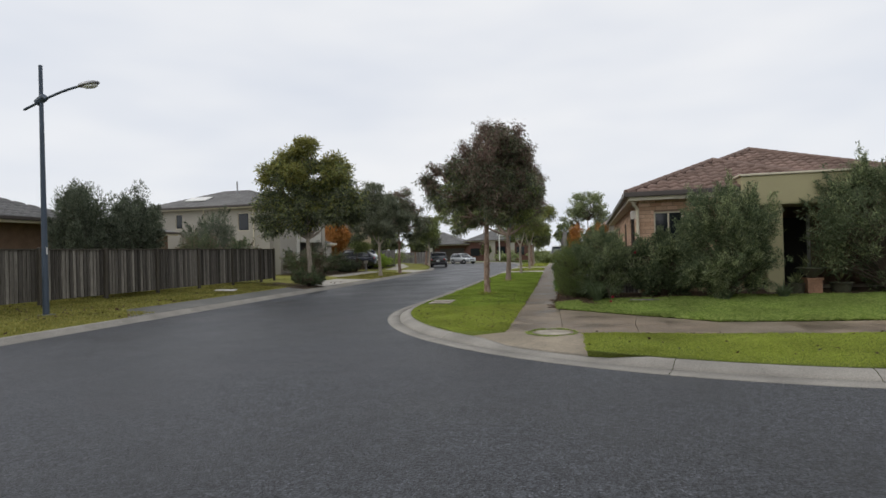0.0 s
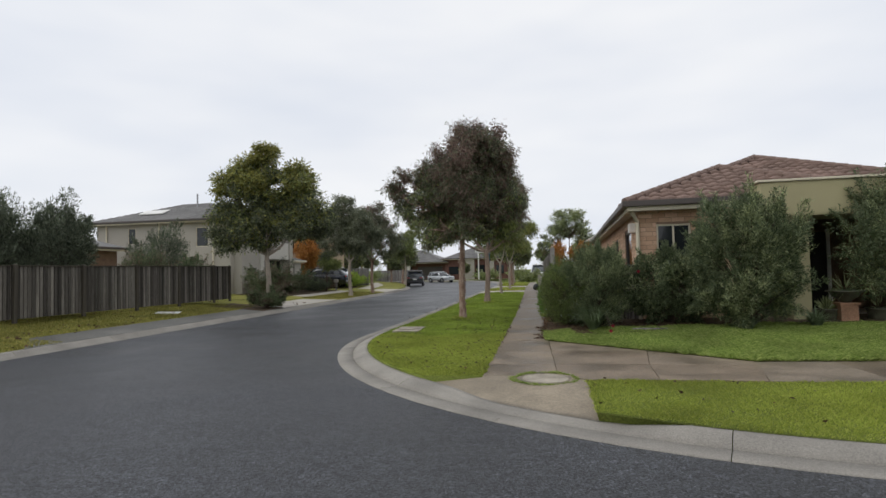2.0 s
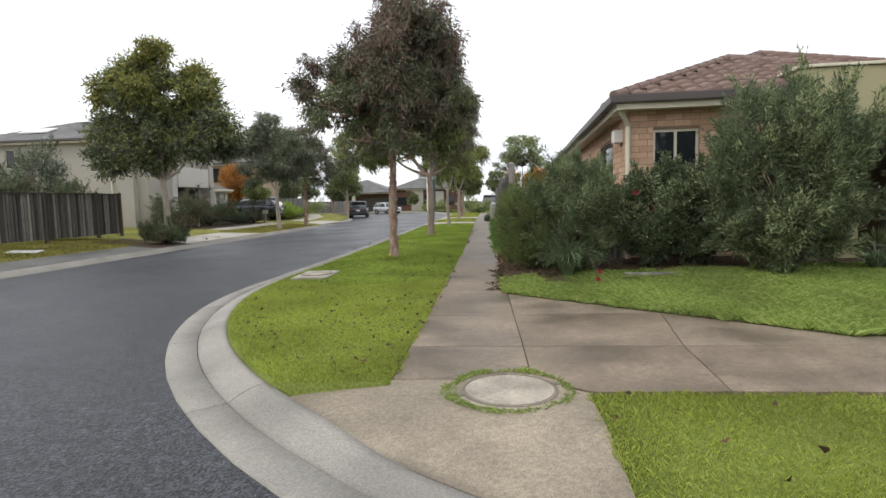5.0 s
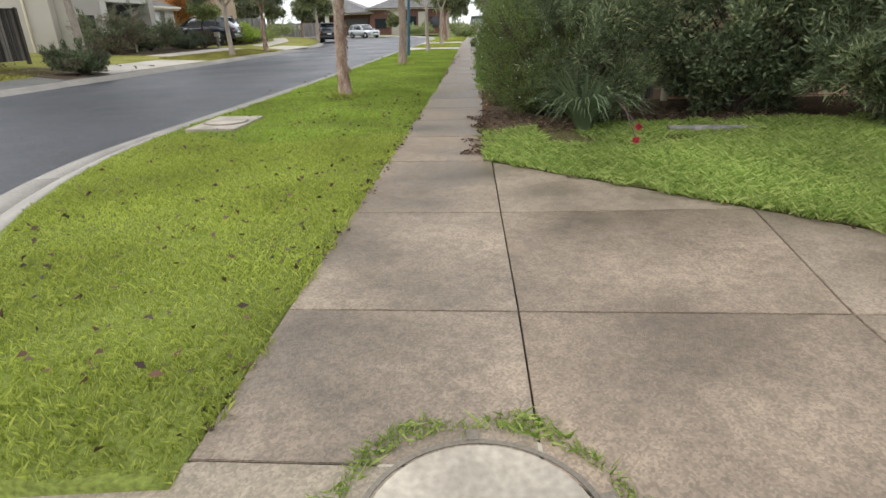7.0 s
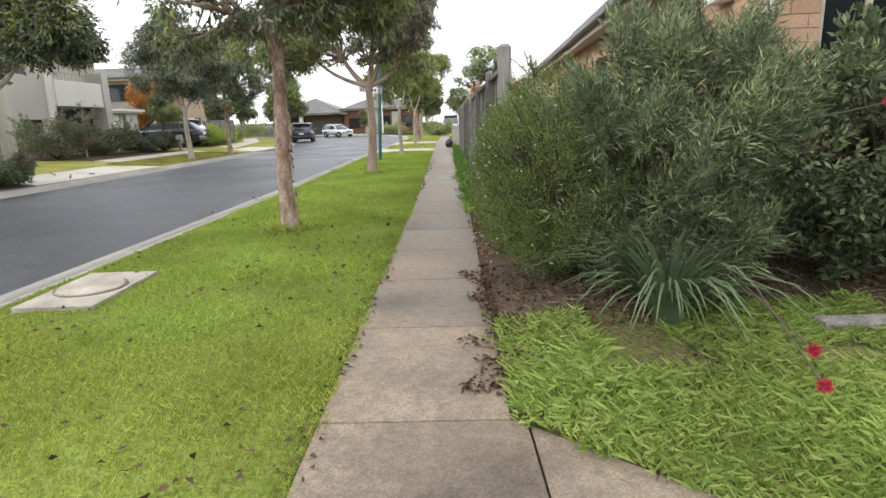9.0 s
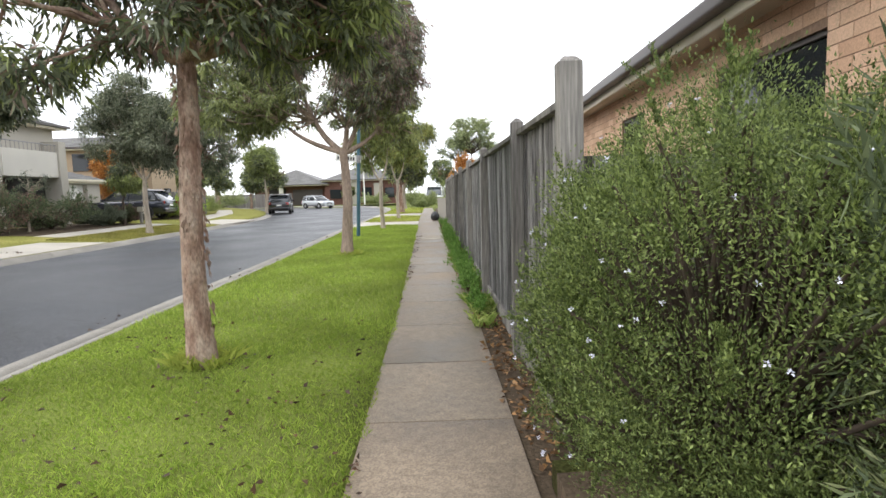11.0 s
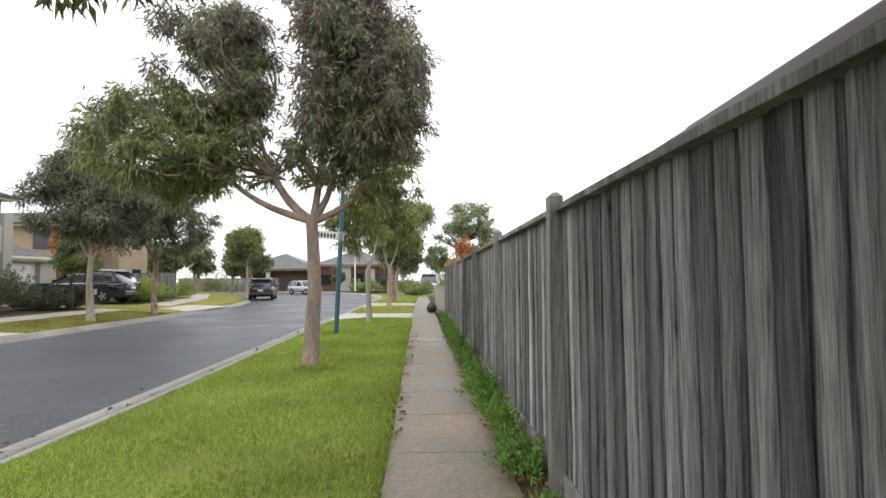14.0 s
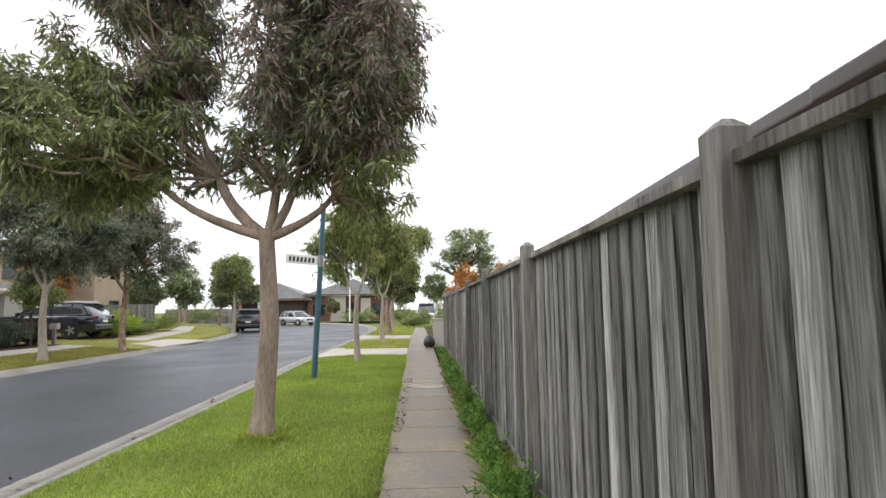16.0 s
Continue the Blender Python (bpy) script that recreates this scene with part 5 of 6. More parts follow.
blades("verge_grass", "short yellow-green grass of the nature strip's corner", 120000, (-3.6, -0.45, 9.9, 16.2), verge_z, 0.03, 0.0048, LAWN, 51,
       lambda x, y: inner_arc_x(y) + 0.03 + ragged(x, y) < x < PATH_L + 0.02 + ragged(x, y) and y > 9.97 + ragged(x, y) and not on_pit(x, y) and noise.noise(Vector((x * 0.8, y * 0.8, 2))) * 1.2 + 15.0 > y)
blades("verge_grass", "short bright green grass further up the nature strip", 90000, (-3.5, -0.5, 20, 37.4), verge_z, 0.045, 0.011, LAWN_FAR, 52,
       lambda x, y: inner_arc_x(y) + 0.02 + ragged(x, y) < x < path_x(y, PATH_L) + 0.02 + ragged(x, y), fine=False)
blades("verge_grass", "green grass between the driveway crossings", 16000, (-3.4, -0.8, 40.7, 62), verge_z, 0.05, 0.02, LAWN, 53, lambda x, y: not 46.5 < y < 50.5, fine=False)


def corner_z(x, y):
    y0 = inner_arc_y(x)
    return 0.112 + 0.022 * (y - y0) / (9.74 - y0) + 0.012 * max(0, x - 4)


blades("corner_grass", "short green grass of the corner strip", 95000, (0.8, 7.0, 7.1, 9.8), corner_z, 0.03, 0.0048, LAWN, 54,
       lambda x, y: x > 0.84 + ragged(x, y) and inner_arc_y(x) + 0.02 + ragged(x, y) < y < 9.76 + ragged(x, y))
blades("corner_grass", "short green grass along the side street", 22000, (7.0, 16, 7.1, 9.8), corner_z, 0.045, 0.012, LAWN, 55, lambda x, y: y < 9.74, fine=False)
blades("front_lawn_grass", "long shaggy grass of the front lawn", 230000, (0.38, 9.5, 11.2, 15.3), lawn_z, 0.062, 0.0029, LONG_GRASS, 56,
       lambda x, y: y > lawn_edge_y(x) - 0.05 + 2.2 * ragged(x, y) and noise.noise(Vector((x * 1.3, y * 1.3, 5))) > (-2.0 if y < 14.2 or x > 3.4 else -0.6 + 0.3 * (y - 13.9)) and y < 15.0 + 4 * ragged(x, y), 0.8)
blades("garden_weeds", "dry stalks and dead grass along the garden bed's edge", 6000, (0.36, 4.6, 13.9, 15.6), lambda x, y: lawn_z(x, y) + 0.01, 0.03, 0.0035, STRAW, 233,
       lambda x, y: noise.noise(Vector((x * 1.6, y * 1.6, 7))) > -0.1 and y > 14.0 + 0.12 * x, 1.6)
blades("front_lawn_grass", "long grass of the lawn beside the porch", 18000, (9.5, 16, 11.2, 14.8), lawn_z, 0.07, 0.014, LONG_GRASS, 57, lambda x, y: y > 11.34, 0.7)
blades("joint_grass", "tufts of grass growing round the manhole", 16000, (-0.3, 1.0, 9.2, 10.5), lambda x, y: 0.136, 0.026, 0.004, LONG_GRASS, 58,
       lambda x, y: 0.38 < math.hypot(x - 0.33, y - 9.83) < 0.445 + 1.6 * ragged(x, y), 0.8)
blades("left_verge_grass", "yellow-green grass of the verge across the street", 60000, (-17.2, -11.85, 10, 27.4), lambda x, y: left_z(x), 0.05, 0.03, DRY_GRASS, 59, lambda x, y: not (-13.15 < x and y > 14.8), 0.6, fine=False)
blades("left_verge_grass", "yellow-green grass round the street trees", 26000, (-14.1, -11.85, 34.5, 44), lambda x, y: left_z(x), 0.05, 0.03, DRY_GRASS, 60, None, 0.6, fine=False)


# ---- fallen leaves ----
def litter(name, label, count, area, z_of, size, mat, seed, keep=None):
    r = np.random.default_rng(seed)
    x, y = r.uniform(area[0], area[1], count), r.uniform(area[2], area[3], count)
    if keep is not None:
        k = np.array([keep(a, b) for a, b in zip(x, y)])
        x, y = x[k], y[k]
    n = len(x)
    c = np.stack([x, y, np.array([z_of(a, b) for a, b in zip(x, y)])], axis=1)
    d = r.normal(size=(n, 3)) * np.array([1, 1, 0.3])
    L = size * r.uniform(0.5, 1.3, n)
    v, f = leaf_arrays(c, d, L, L * 0.55, r, 0.5)
    v = v.reshape(n, 4, 3)
    v[:, :, 2] = np.maximum(v[:, :, 2], c[:, None, 2] - 0.005)
    return tagged(link(name, mesh_of(name, v.reshape(-1, 3), f, mat)), label, "leaves", kind="stuff")


litter("fallen_leaves", "dark fallen leaves scattered on the nature strip", 950, (-3.4, -0.6, 10, 20), lambda x, y: verge_z(x, y) + 0.028, 0.045, LEAF_DEAD, 61, lambda x, y: x > inner_arc_x(y) + 0.1 and noise.noise(Vector((x, y, 9))) > -0.25 - 0.05 * (14 - y))
litter("fallen_leaves", "brown leaves along the footpath's grass edge", 800, (-0.6, -0.46, 10.1, 34), lambda x, y: 0.15, 0.04, LEAF_DEAD, 62, lambda x, y: noise.noise(Vector((x, y * 1.5, 4))) > 0.0)
litter("fallen_leaves", "rusty leaves gathered at the foot of the fence", 4600, (0.2, 0.6, 16.2, 36), lambda x, y: 0.146, 0.05, LEAF_RUST, 63, lambda x, y: x > path_x(y, 0.3) + 0.15 * abs(noise.noise(Vector((x, y, 2)))))
litter("fallen_leaves", "dark leaf litter spilling from the shrubs on the path", 4200, (0.1, 1.1, 14.1, 16.4), lambda x, y: 0.15, 0.036, LEAF_DEAD, 64, lambda x, y: x > 0.27 + 0.3 * noise.noise(Vector((x * 2.5, y * 2.5, 2))) and noise.noise(Vector((x * 4, y * 4, 5))) > -0.2)
litter("fallen_leaves", "dead leaves on the corner grass and front lawn", 330, (0.9, 9, 7.2, 14), lambda x, y: 0.19, 0.055, LEAF_DEAD, 65, lambda x, y: (y < 9.7 and y > inner_arc_y(x) + 0.1) or y > lawn_edge_y(x) + 0.05)
litter("fallen_leaves", "bark and leaf scraps along the gutter", 160, (-4.2, -3.65, 16, 40), lambda x, y: 0.03, 0.07, LEAF_DEAD, 66, lambda x, y: noise.noise(Vector((x, y * 0.8, 6))) > 0.15)
litter("fallen_leaves", "brown leaves over the verge across the street", 900, (-17, -11.9, 10, 31), lambda x, y: left_z(x) + 0.03, 0.1, LEAF_DEAD, 67, lambda x, y: noise.noise(Vector((x * 0.7, y * 0.4, 6))) > 0.0)

litter("fallen_leaves", "brown leaf litter and mulch over the garden bed", 5200, (0.3, 3.4, 14.1, 16.2), lambda x, y: lawn_z(x, y) + 0.024, 0.034, LEAF_DEAD, 68, lambda x, y: noise.noise(Vector((x * 2.2, y * 2.2, 3))) > -0.15 + 0.5 * (14.9 - y))
litter("fallen_leaves", "grey curled leaves and bark along the lawn's edge", 160, (0.43, 3.4, 11.3, 13.9), lambda x, y: 0.152, 0.06, LEAF_DEAD, 69, lambda x, y: abs(y - lawn_edge_y(x) + 0.03) < 0.06)
r = np.random.default_rng(70)
n = 420
a, zz = r.uniform(0, 2 * np.pi, n), r.uniform(0.05, 2.4, n)
rad = 0.099 - 0.012 * zz
c = np.stack([rad * np.cos(a), rad * np.sin(a), zz], axis=1)
d = np.stack([0.25 * np.cos(a), 0.25 * np.sin(a), -np.ones(n)], axis=1) + r.normal(size=(n, 3)) * 0.15
v, f = leaf_arrays(c, d, r.uniform(0.03, 0.09, n), r.uniform(0.015, 0.035, n), r)
link("loose_bark", mesh_of("loose_bark", v, f, BARK), bpy.data.objects["street_tree"], kind="stuff")

# ---- garden plants ----
def strap_plant(label, place, leaves, length, mat, seed, name="strap_leaf_plant"):
    """A tussock of long arching strap leaves."""
    r = np.random.default_rng(seed)
    t = thing(name, label, "plant", pose(*place))
    for i in range(leaves):
        a, out, L = r.uniform(0, 2 * np.pi), r.uniform(0.35, 1.0), length * r.uniform(0.6, 1.2)
        d, sd = np.array([np.cos(a), np.sin(a), 0]), np.array([-np.sin(a), np.cos(a), 0])
        w = 0.012 * r.uniform(0.7, 1.4)
        V = []
        for s in np.linspace(0, 1, 6):
            c = d * (0.04 + out * L * 0.75 * s ** 1.3) + np.array([0, 0, L * (1.15 * s - (0.35 + 0.55 * out) * s * s)])
            ww = w * (1 - s ** 2 * 0.95)
            V += [c - sd * ww, c + sd * ww]
        V = np.array(V)
        V[:, 2] = np.maximum(V[:, 2], 0.01)
        link("leaf", mesh_of("leaf", V, [(2 * j, 2 * j + 1, 2 * j + 3, 2 * j + 2) for j in range(5)], mat), t)
    return t


strap_plant("big tussock of long arching strap leaves under the corner shrub", (1.4, 14.8, 0.17), 280, 1.15, LEAF_STRAP, 71)
strap_plant("strap-leaf tussock in front of the tall shrub", (4.4, 14.35, 0.2), 110, 0.7, LEAF_STRAP, 73)
strap_plant("agave-like tussock beside the porch pots", (5.75, 14.55, 0.24), 130, 0.75, LEAF_STRAP, 74)
part("bed_edging", box(2.2, 4.6, 14.55, 14.68, 0.15, 0.3, 0.02), POST_WOOD)
bed_z = lambda x, y: lawn_z(x, y) + 0.022
tagged(part("garden_bed", outline_solid([(0.42, 15.1), (0.7, 15.0), (1.0, 15.12), (1.4, 14.95), (2.0, 14.98), (2.9, 14.85), (5.2, 14.6), (11.5, 14.4), (11.5, 16.5), (2.9, 16.45), (0.42, 16.45)], 0.0, 0, 0, bed_z), EARTH), "dark bare earth of the garden bed under the shrubs", "garden bed", kind="structure")
tagged(bpy.data.objects["bed_edging"], "low grey timber edging of the garden bed", "edging", kind="structure")


def bloom(place, r0, seed, mat, label, name, n=160, stalk=None, petal=0.16):
    """A round brush of fine filaments."""
    r = np.random.default_rng(seed)
    t = thing(name, label, "flower", pose(*place), name + "s")
    d = in_ball(n, r, 0.9)
    v, f = leaf_arrays(d * 0.2 * r0, d, np.full(n, r0), np.full(n, r0 * petal), r)
    link("brush", mesh_of("brush", v, f, mat), t, kind="stuff")
    if stalk:
        part("stalk", rod((0, 0, 0), stalk, 0.004, sides=5), TWIG, t)
    return t


for i, (x, y, z, st) in enumerate([(1.72, 13.9, 0.42, (-0.15, 0.6, 0.25)), (1.66, 13.72, 0.34, (0.0, 0.7, 0.3)), (2.35, 14.5, 1.5, (-0.3, 0.3, -0.1))]):
    bloom((x, y, z), 0.032, 80 + i, FLOWER_RED, "crimson bottlebrush bloom on a thin stalk", "red_bloom", stalk=st)
r = np.random.default_rng(90)
for i in range(90):
    a, h = r.uniform(2.0, 5.4), r.uniform(0.25, 1.62)
    rr = 0.98 * math.sqrt(max(0.05, 1 - ((h - 0.82) / 0.88) ** 2))
    bloom((0.98 + 0.8 * rr * math.cos(a), 16.05 + 1.17 * rr * math.sin(a), 0.13 + h), 0.008, 100 + i, FLOWER_WHITE, "small pale lilac flower on the footpath shrub", "shrub_flower", n=7, petal=0.75)
for i, (y, s) in enumerate([(20.6, 0.9), (21.9, 1.2), (22.9, 1.1), (24.1, 1.3), (25.4, 1.2), (26.8, 1.3), (28.3, 1.3), (30.0, 1.3), (31.9, 1.3), (34.0, 1.3), (36.5, 1.3)]):
    shrub("leafy green weeds along the fence's foot", (0.42 - 0.006 * (y - 17), y, 0.12), (0.12 * s, 0.5 * s, 0.095 * s), int(1200 * s), [(LEAF_WEED, 1)], 200 + i, (0.04, 0.02), 12, 0.5, "weed_clump", category="weeds")
blades("fence_grass", "thin grass along the fence's foot", 8000, (0.28, 0.62, 19.6, 37), lambda x, y: 0.125, 0.1, 0.007, LONG_GRASS, 230, lambda x, y: noise.noise(Vector((x * 2, y * 0.9, 8))) > 0.0, 0.6)
blades("tree_foot_grass", "longer grass at the foot of the street trees", 1500, (-2.4, -1.5, 18.2, 19.0), verge_z, 0.1, 0.007, LAWN, 231, lambda x, y: 0.1 < math.hypot(x + 1.97, y - 18.6) < 0.24)
blades("tree_foot_grass", "longer grass at the foot of the pale gum", 1500, (-2.4, -1.5, 25.9, 26.8), verge_z, 0.1, 0.008, LAWN, 232, lambda x, y: 0.1 < math.hypot(x + 1.955, y - 26.35) < 0.28)


# pots and the urn by the porch
TERRACOTTA = material("weathered_terracotta", (0.34, 0.19, 0.115), 0.85, grain=0.25, scale=30, stain=0.35, stain_scale=4, bump=0.3)
GLAZE = material("olive_glazed_pot", (0.09, 0.09, 0.06), 0.35, grain=0.2, stain=0.3, stain_scale=6, bump=0.1)


def turned(profile, sides=28):
    """A turned vessel from a profile of radius and height."""
    bm = bmesh.new()
    rings = [[bm.verts.new((rr * math.cos(2 * math.pi * i / sides), rr * math.sin(2 * math.pi * i / sides), z)) for i in range(sides)] for rr, z in profile]
    for a, b in zip(rings, rings[1:]):
        for i in range(sides):
            bm.faces.new((a[i], a[(i + 1) % sides], b[(i + 1) % sides], b[i]))
    bm.faces.new(rings[0][::-1])
    bm.faces.new(rings[-1])
    return bm


def pot(label, place, rad, h, mat, leaves, seed):
    t = thing("plant_pot", label, "plant pot", pose(*place), "porch pots")
    part("pot", turned([(rad * 0.65, 0), (rad * 0.9, h * 0.5), (rad, h * 0.9), (rad * 1.1, h * 0.92), (rad * 1.1, h), (rad * 0.95, h), (rad * 0.93, h * 0.9)]), mat, t, smooth=True)
    part("soil", turned([(0.01, h * 0.86), (rad * 0.9, h * 0.88)]), EARTH, t)
    r = np.random.default_rng(seed)
    n = leaves
    d = in_ball(n, r, 0.3) + np.array([0, 0, 0.7])
    v, f = leaf_arrays(np.array([0, 0, h * 0.88]) + d * rad * 0.4, d, np.full(n, rad * 1.1), np.full(n, rad * 0.14), r)
    link("leaf_tuft", mesh_of("leaf_tuft", v, f, LEAF_SHRUB_PALE), t)
    return t


pot("olive glazed pot with a low plant by the porch", (6.42, 15.6, 0.27), 0.2, 0.32, GLAZE, 90, 301)
pot("dark round pot beside the urn", (7.45, 15.6, 0.27), 0.24, 0.33, GLAZE, 20, 302)
urn = thing("garden_urn", "wide terracotta bowl with trailing plant on a square pedestal", "urn", pose(6.75, 15.5, 0.26))
part("pedestal", box(-0.17, 0.17, -0.17, 0.17, 0.06, 0.42, 0.015), TERRACOTTA, urn)
part("pedestal_base", box(-0.21, 0.21, -0.21, 0.21, 0.0, 0.06, 0.01), TERRACOTTA, urn)
part("pedestal_cap", box(-0.2, 0.2, -0.2, 0.2, 0.42, 0.47, 0.01), TERRACOTTA, urn)
part("bowl", turned([(0.1, 0.47), (0.13, 0.52), (0.24, 0.6), (0.28, 0.68), (0.36, 0.7), (0.36, 0.73), (0.28, 0.72), (0.2, 0.66)]), GLAZE, urn, smooth=True)
r = np.random.default_rng(303)
d = in_ball(70, r, 0.4) + np.array([0, 0, 0.3])
v, f = leaf_arrays(np.array([0, 0, 0.7]) + d * 0.12, d, r.uniform(0.15, 0.4, 70), np.full(70, 0.02), r)
link("trailing_plant", mesh_of("trailing_plant", v, f, LEAF_SHRUB_PALE), urn)

# ---- street furniture ----
lamp = thing("street_lamp", "tall blue-grey steel street lamp with a curved arm", "street lamp", pose(-14.0, 13.0, left_z(-14.0)))
part("pole", rod((0, 0, 0), (0, 0, 7.2), 0.085, 0.05, 16), LAMP_PAINT, lamp)
part("base_plate", box(-0.16, 0.16, -0.16, 0.16, 0, 0.03, 0.005), GREY_METAL, lamp)
pts = [(s * 2.0 - 0.6, 0, 6.05 + 0.34 * math.sin((s * 2.0 - 0.6 + 0.3) * 0.85) + 0.1 * s) for s in np.linspace(0, 1, 14)]
v, f = tube_arrays(pts, [0.035] * 14, 10)
link("arm", mesh_of("arm", v, f, LAMP_PAINT, True), lamp)
part("bracket", rod((-0.13, 0, 6.12), (0.13, 0, 6.28), 0.11, 0.11, 14), LAMP_PAINT, lamp)
bm = bmesh.new()
bmesh.ops.create_uvsphere(bm, u_segments=20, v_segments=12, radius=1.0, matrix=Matrix.LocRotScale((pts[-1][0] + 0.22, 0, pts[-1][2] + 0.02), Euler((0, radians(-4), 0)), (0.36, 0.13, 0.085)))
part("lantern", bm, GREY_METAL, lamp, "grey lantern head", smooth=True)
bm = bmesh.new()
bmesh.ops.create_uvsphere(bm, u_segments=18, v_segments=10, radius=1.0, matrix=Matrix.LocRotScale((pts[-1][0] + 0.26, 0, pts[-1][2] - 0.03), None, (0.26, 0.1, 0.075)))
part("lens", bm, plain("frosted_lamp_lens", (0.75, 0.75, 0.72), 0.3), lamp, "frosted lens", smooth=True)
part("number_tag", box(0.07, 0.078, -0.02, 0.02, 1.75, 1.95), WHITE, lamp)

sign = thing("street_sign", "leaning blue-green pole with a white street name blade", "street sign", pose(-2.45, 31.75, 0.14, 0, 2.6, 0))
part("pole", rod((0, 0, 0), (0, 0, 3.6), 0.06, 0.05, 14), BLUE_POLE, sign)
blade = part("name_blade", box(-0.85, -0.05, -0.012, 0.012, 2.32, 2.52, 0.004), WHITE, sign, "white name blade with dark lettering", at=pose(0, 0, 0, 0, 3, 0))
INK = plain("black_sign_ink", (0.02, 0.02, 0.025), 0.6)
for i in range(7):
    part("letter_bar", box(-0.78 + 0.08 * i, -0.735 + 0.08 * i, -0.0165, -0.0125, 2.37, 2.47), INK, blade)
part("clamp", rod((0, 0, 2.3), (0, 0, 2.54), 0.065, sides=12), GREY_METAL, sign)

tall = thing("light_pole", "pale thin light pole by the bend", "light pole", pose(-9.0, 88, 0.1))
part("pole", rod((0, 0, 0), (0, 0, 8), 0.09, 0.06, 10), WHITE, tall)
part("arm", rod((0, 0, 7.8), (-1.6, 0, 8.2), 0.05, sides=8), WHITE, tall)

post_box = thing("letterbox", "small beige letterbox on a timber post in the garden bed", "letterbox", pose(-15.4, 43.9, 0.3))
part("post", box(-0.06, 0.06, -0.06, 0.06, 0, 0.6), POST_WOOD, post_box)
part("box", box(-0.15, 0.15, -0.11, 0.11, 0.6, 0.85, 0.02), RENDER_BEIGE, post_box)
tagged(part("discarded_sheet", box(-0.45, 0.45, -0.3, 0.3, 0.0, 0.012), WHITE, at=pose(-14.4, 22.4, 0.2, 3, 2, 20)), "pale sheet lying on the grass by the fence", "sheet")

# letterbox pier and bin by the end of the fence
pier = thing("letterbox_pier", "grey letterbox pier past the fence's end", "letterbox", pose(0.35, 41.2, 0.12))
part("pier", box(-0.2, 0.2, -0.2, 0.2, 0, 1.0, 0.015), RENDER_BEIGE, pier)
part("cap", box(-0.23, 0.23, -0.23, 0.23, 1.0, 1.05, 0.01), RENDER_BEIGE, pier)
tagged(part("bin_bag", turned([(0.12, 0), (0.22, 0.12), (0.2, 0.3), (0.1, 0.42), (0.03, 0.45)], 14), plain("black_plastic", (0.02, 0.02, 0.022), 0.35), at=pose(0.0, 40.7, 0.125), smooth=True), "dark bag beside the fence's end", "bag")


# ---- cars ----
RUBBER = plain("tyre_rubber", (0.02, 0.02, 0.02), 0.85)
ALLOY = plain("alloy_rim", (0.55, 0.55, 0.56), 0.3, 0.9)
TRIM = plain("black_car_trim", (0.02, 0.02, 0.022), 0.5)
CAR_GLASS = plain("car_glass", (0.03, 0.035, 0.04), 0.04, 0.0, 0.5)
TAIL = plain("red_tail_lamp", (0.35, 0.015, 0.015), 0.25)
HEAD = plain("clear_headlamp", (0.7, 0.72, 0.75), 0.12, 0.2)
PLATE = plain("number_plate", (0.75, 0.75, 0.72), 0.5)


def loft(stations, mat, parent, name, label="", smooth=True):
    """A skin over half-sections (x, [(half width, z), ...] from low to high), mirrored across the car's middle."""
    bm = bmesh.new()
    rings = []
    for x, half in stations:
        pts = [(x, -w, z) for w, z in half] + [(x, w, z) for w, z in reversed(half)]
        rings.append([bm.verts.new(p) for p in pts])
    k = len(rings[0])
    for a, b in zip(rings, rings[1:]):
        for i in range(k):
            bm.faces.new((a[i], a[(i + 1) % k], b[(i + 1) % k], b[i]))
    bm.faces.new(rings[0])
    bm.faces.new(rings[-1][::-1])
    bmesh.ops.recalc_face_normals(bm, faces=bm.faces)
    bmesh.ops.bevel(bm, geom=[e for e in bm.edges if e.calc_face_angle(0) > 0.5], offset=0.03, segments=2, affect="EDGES")
    return part(name, bm, mat, parent, label, smooth=smooth)


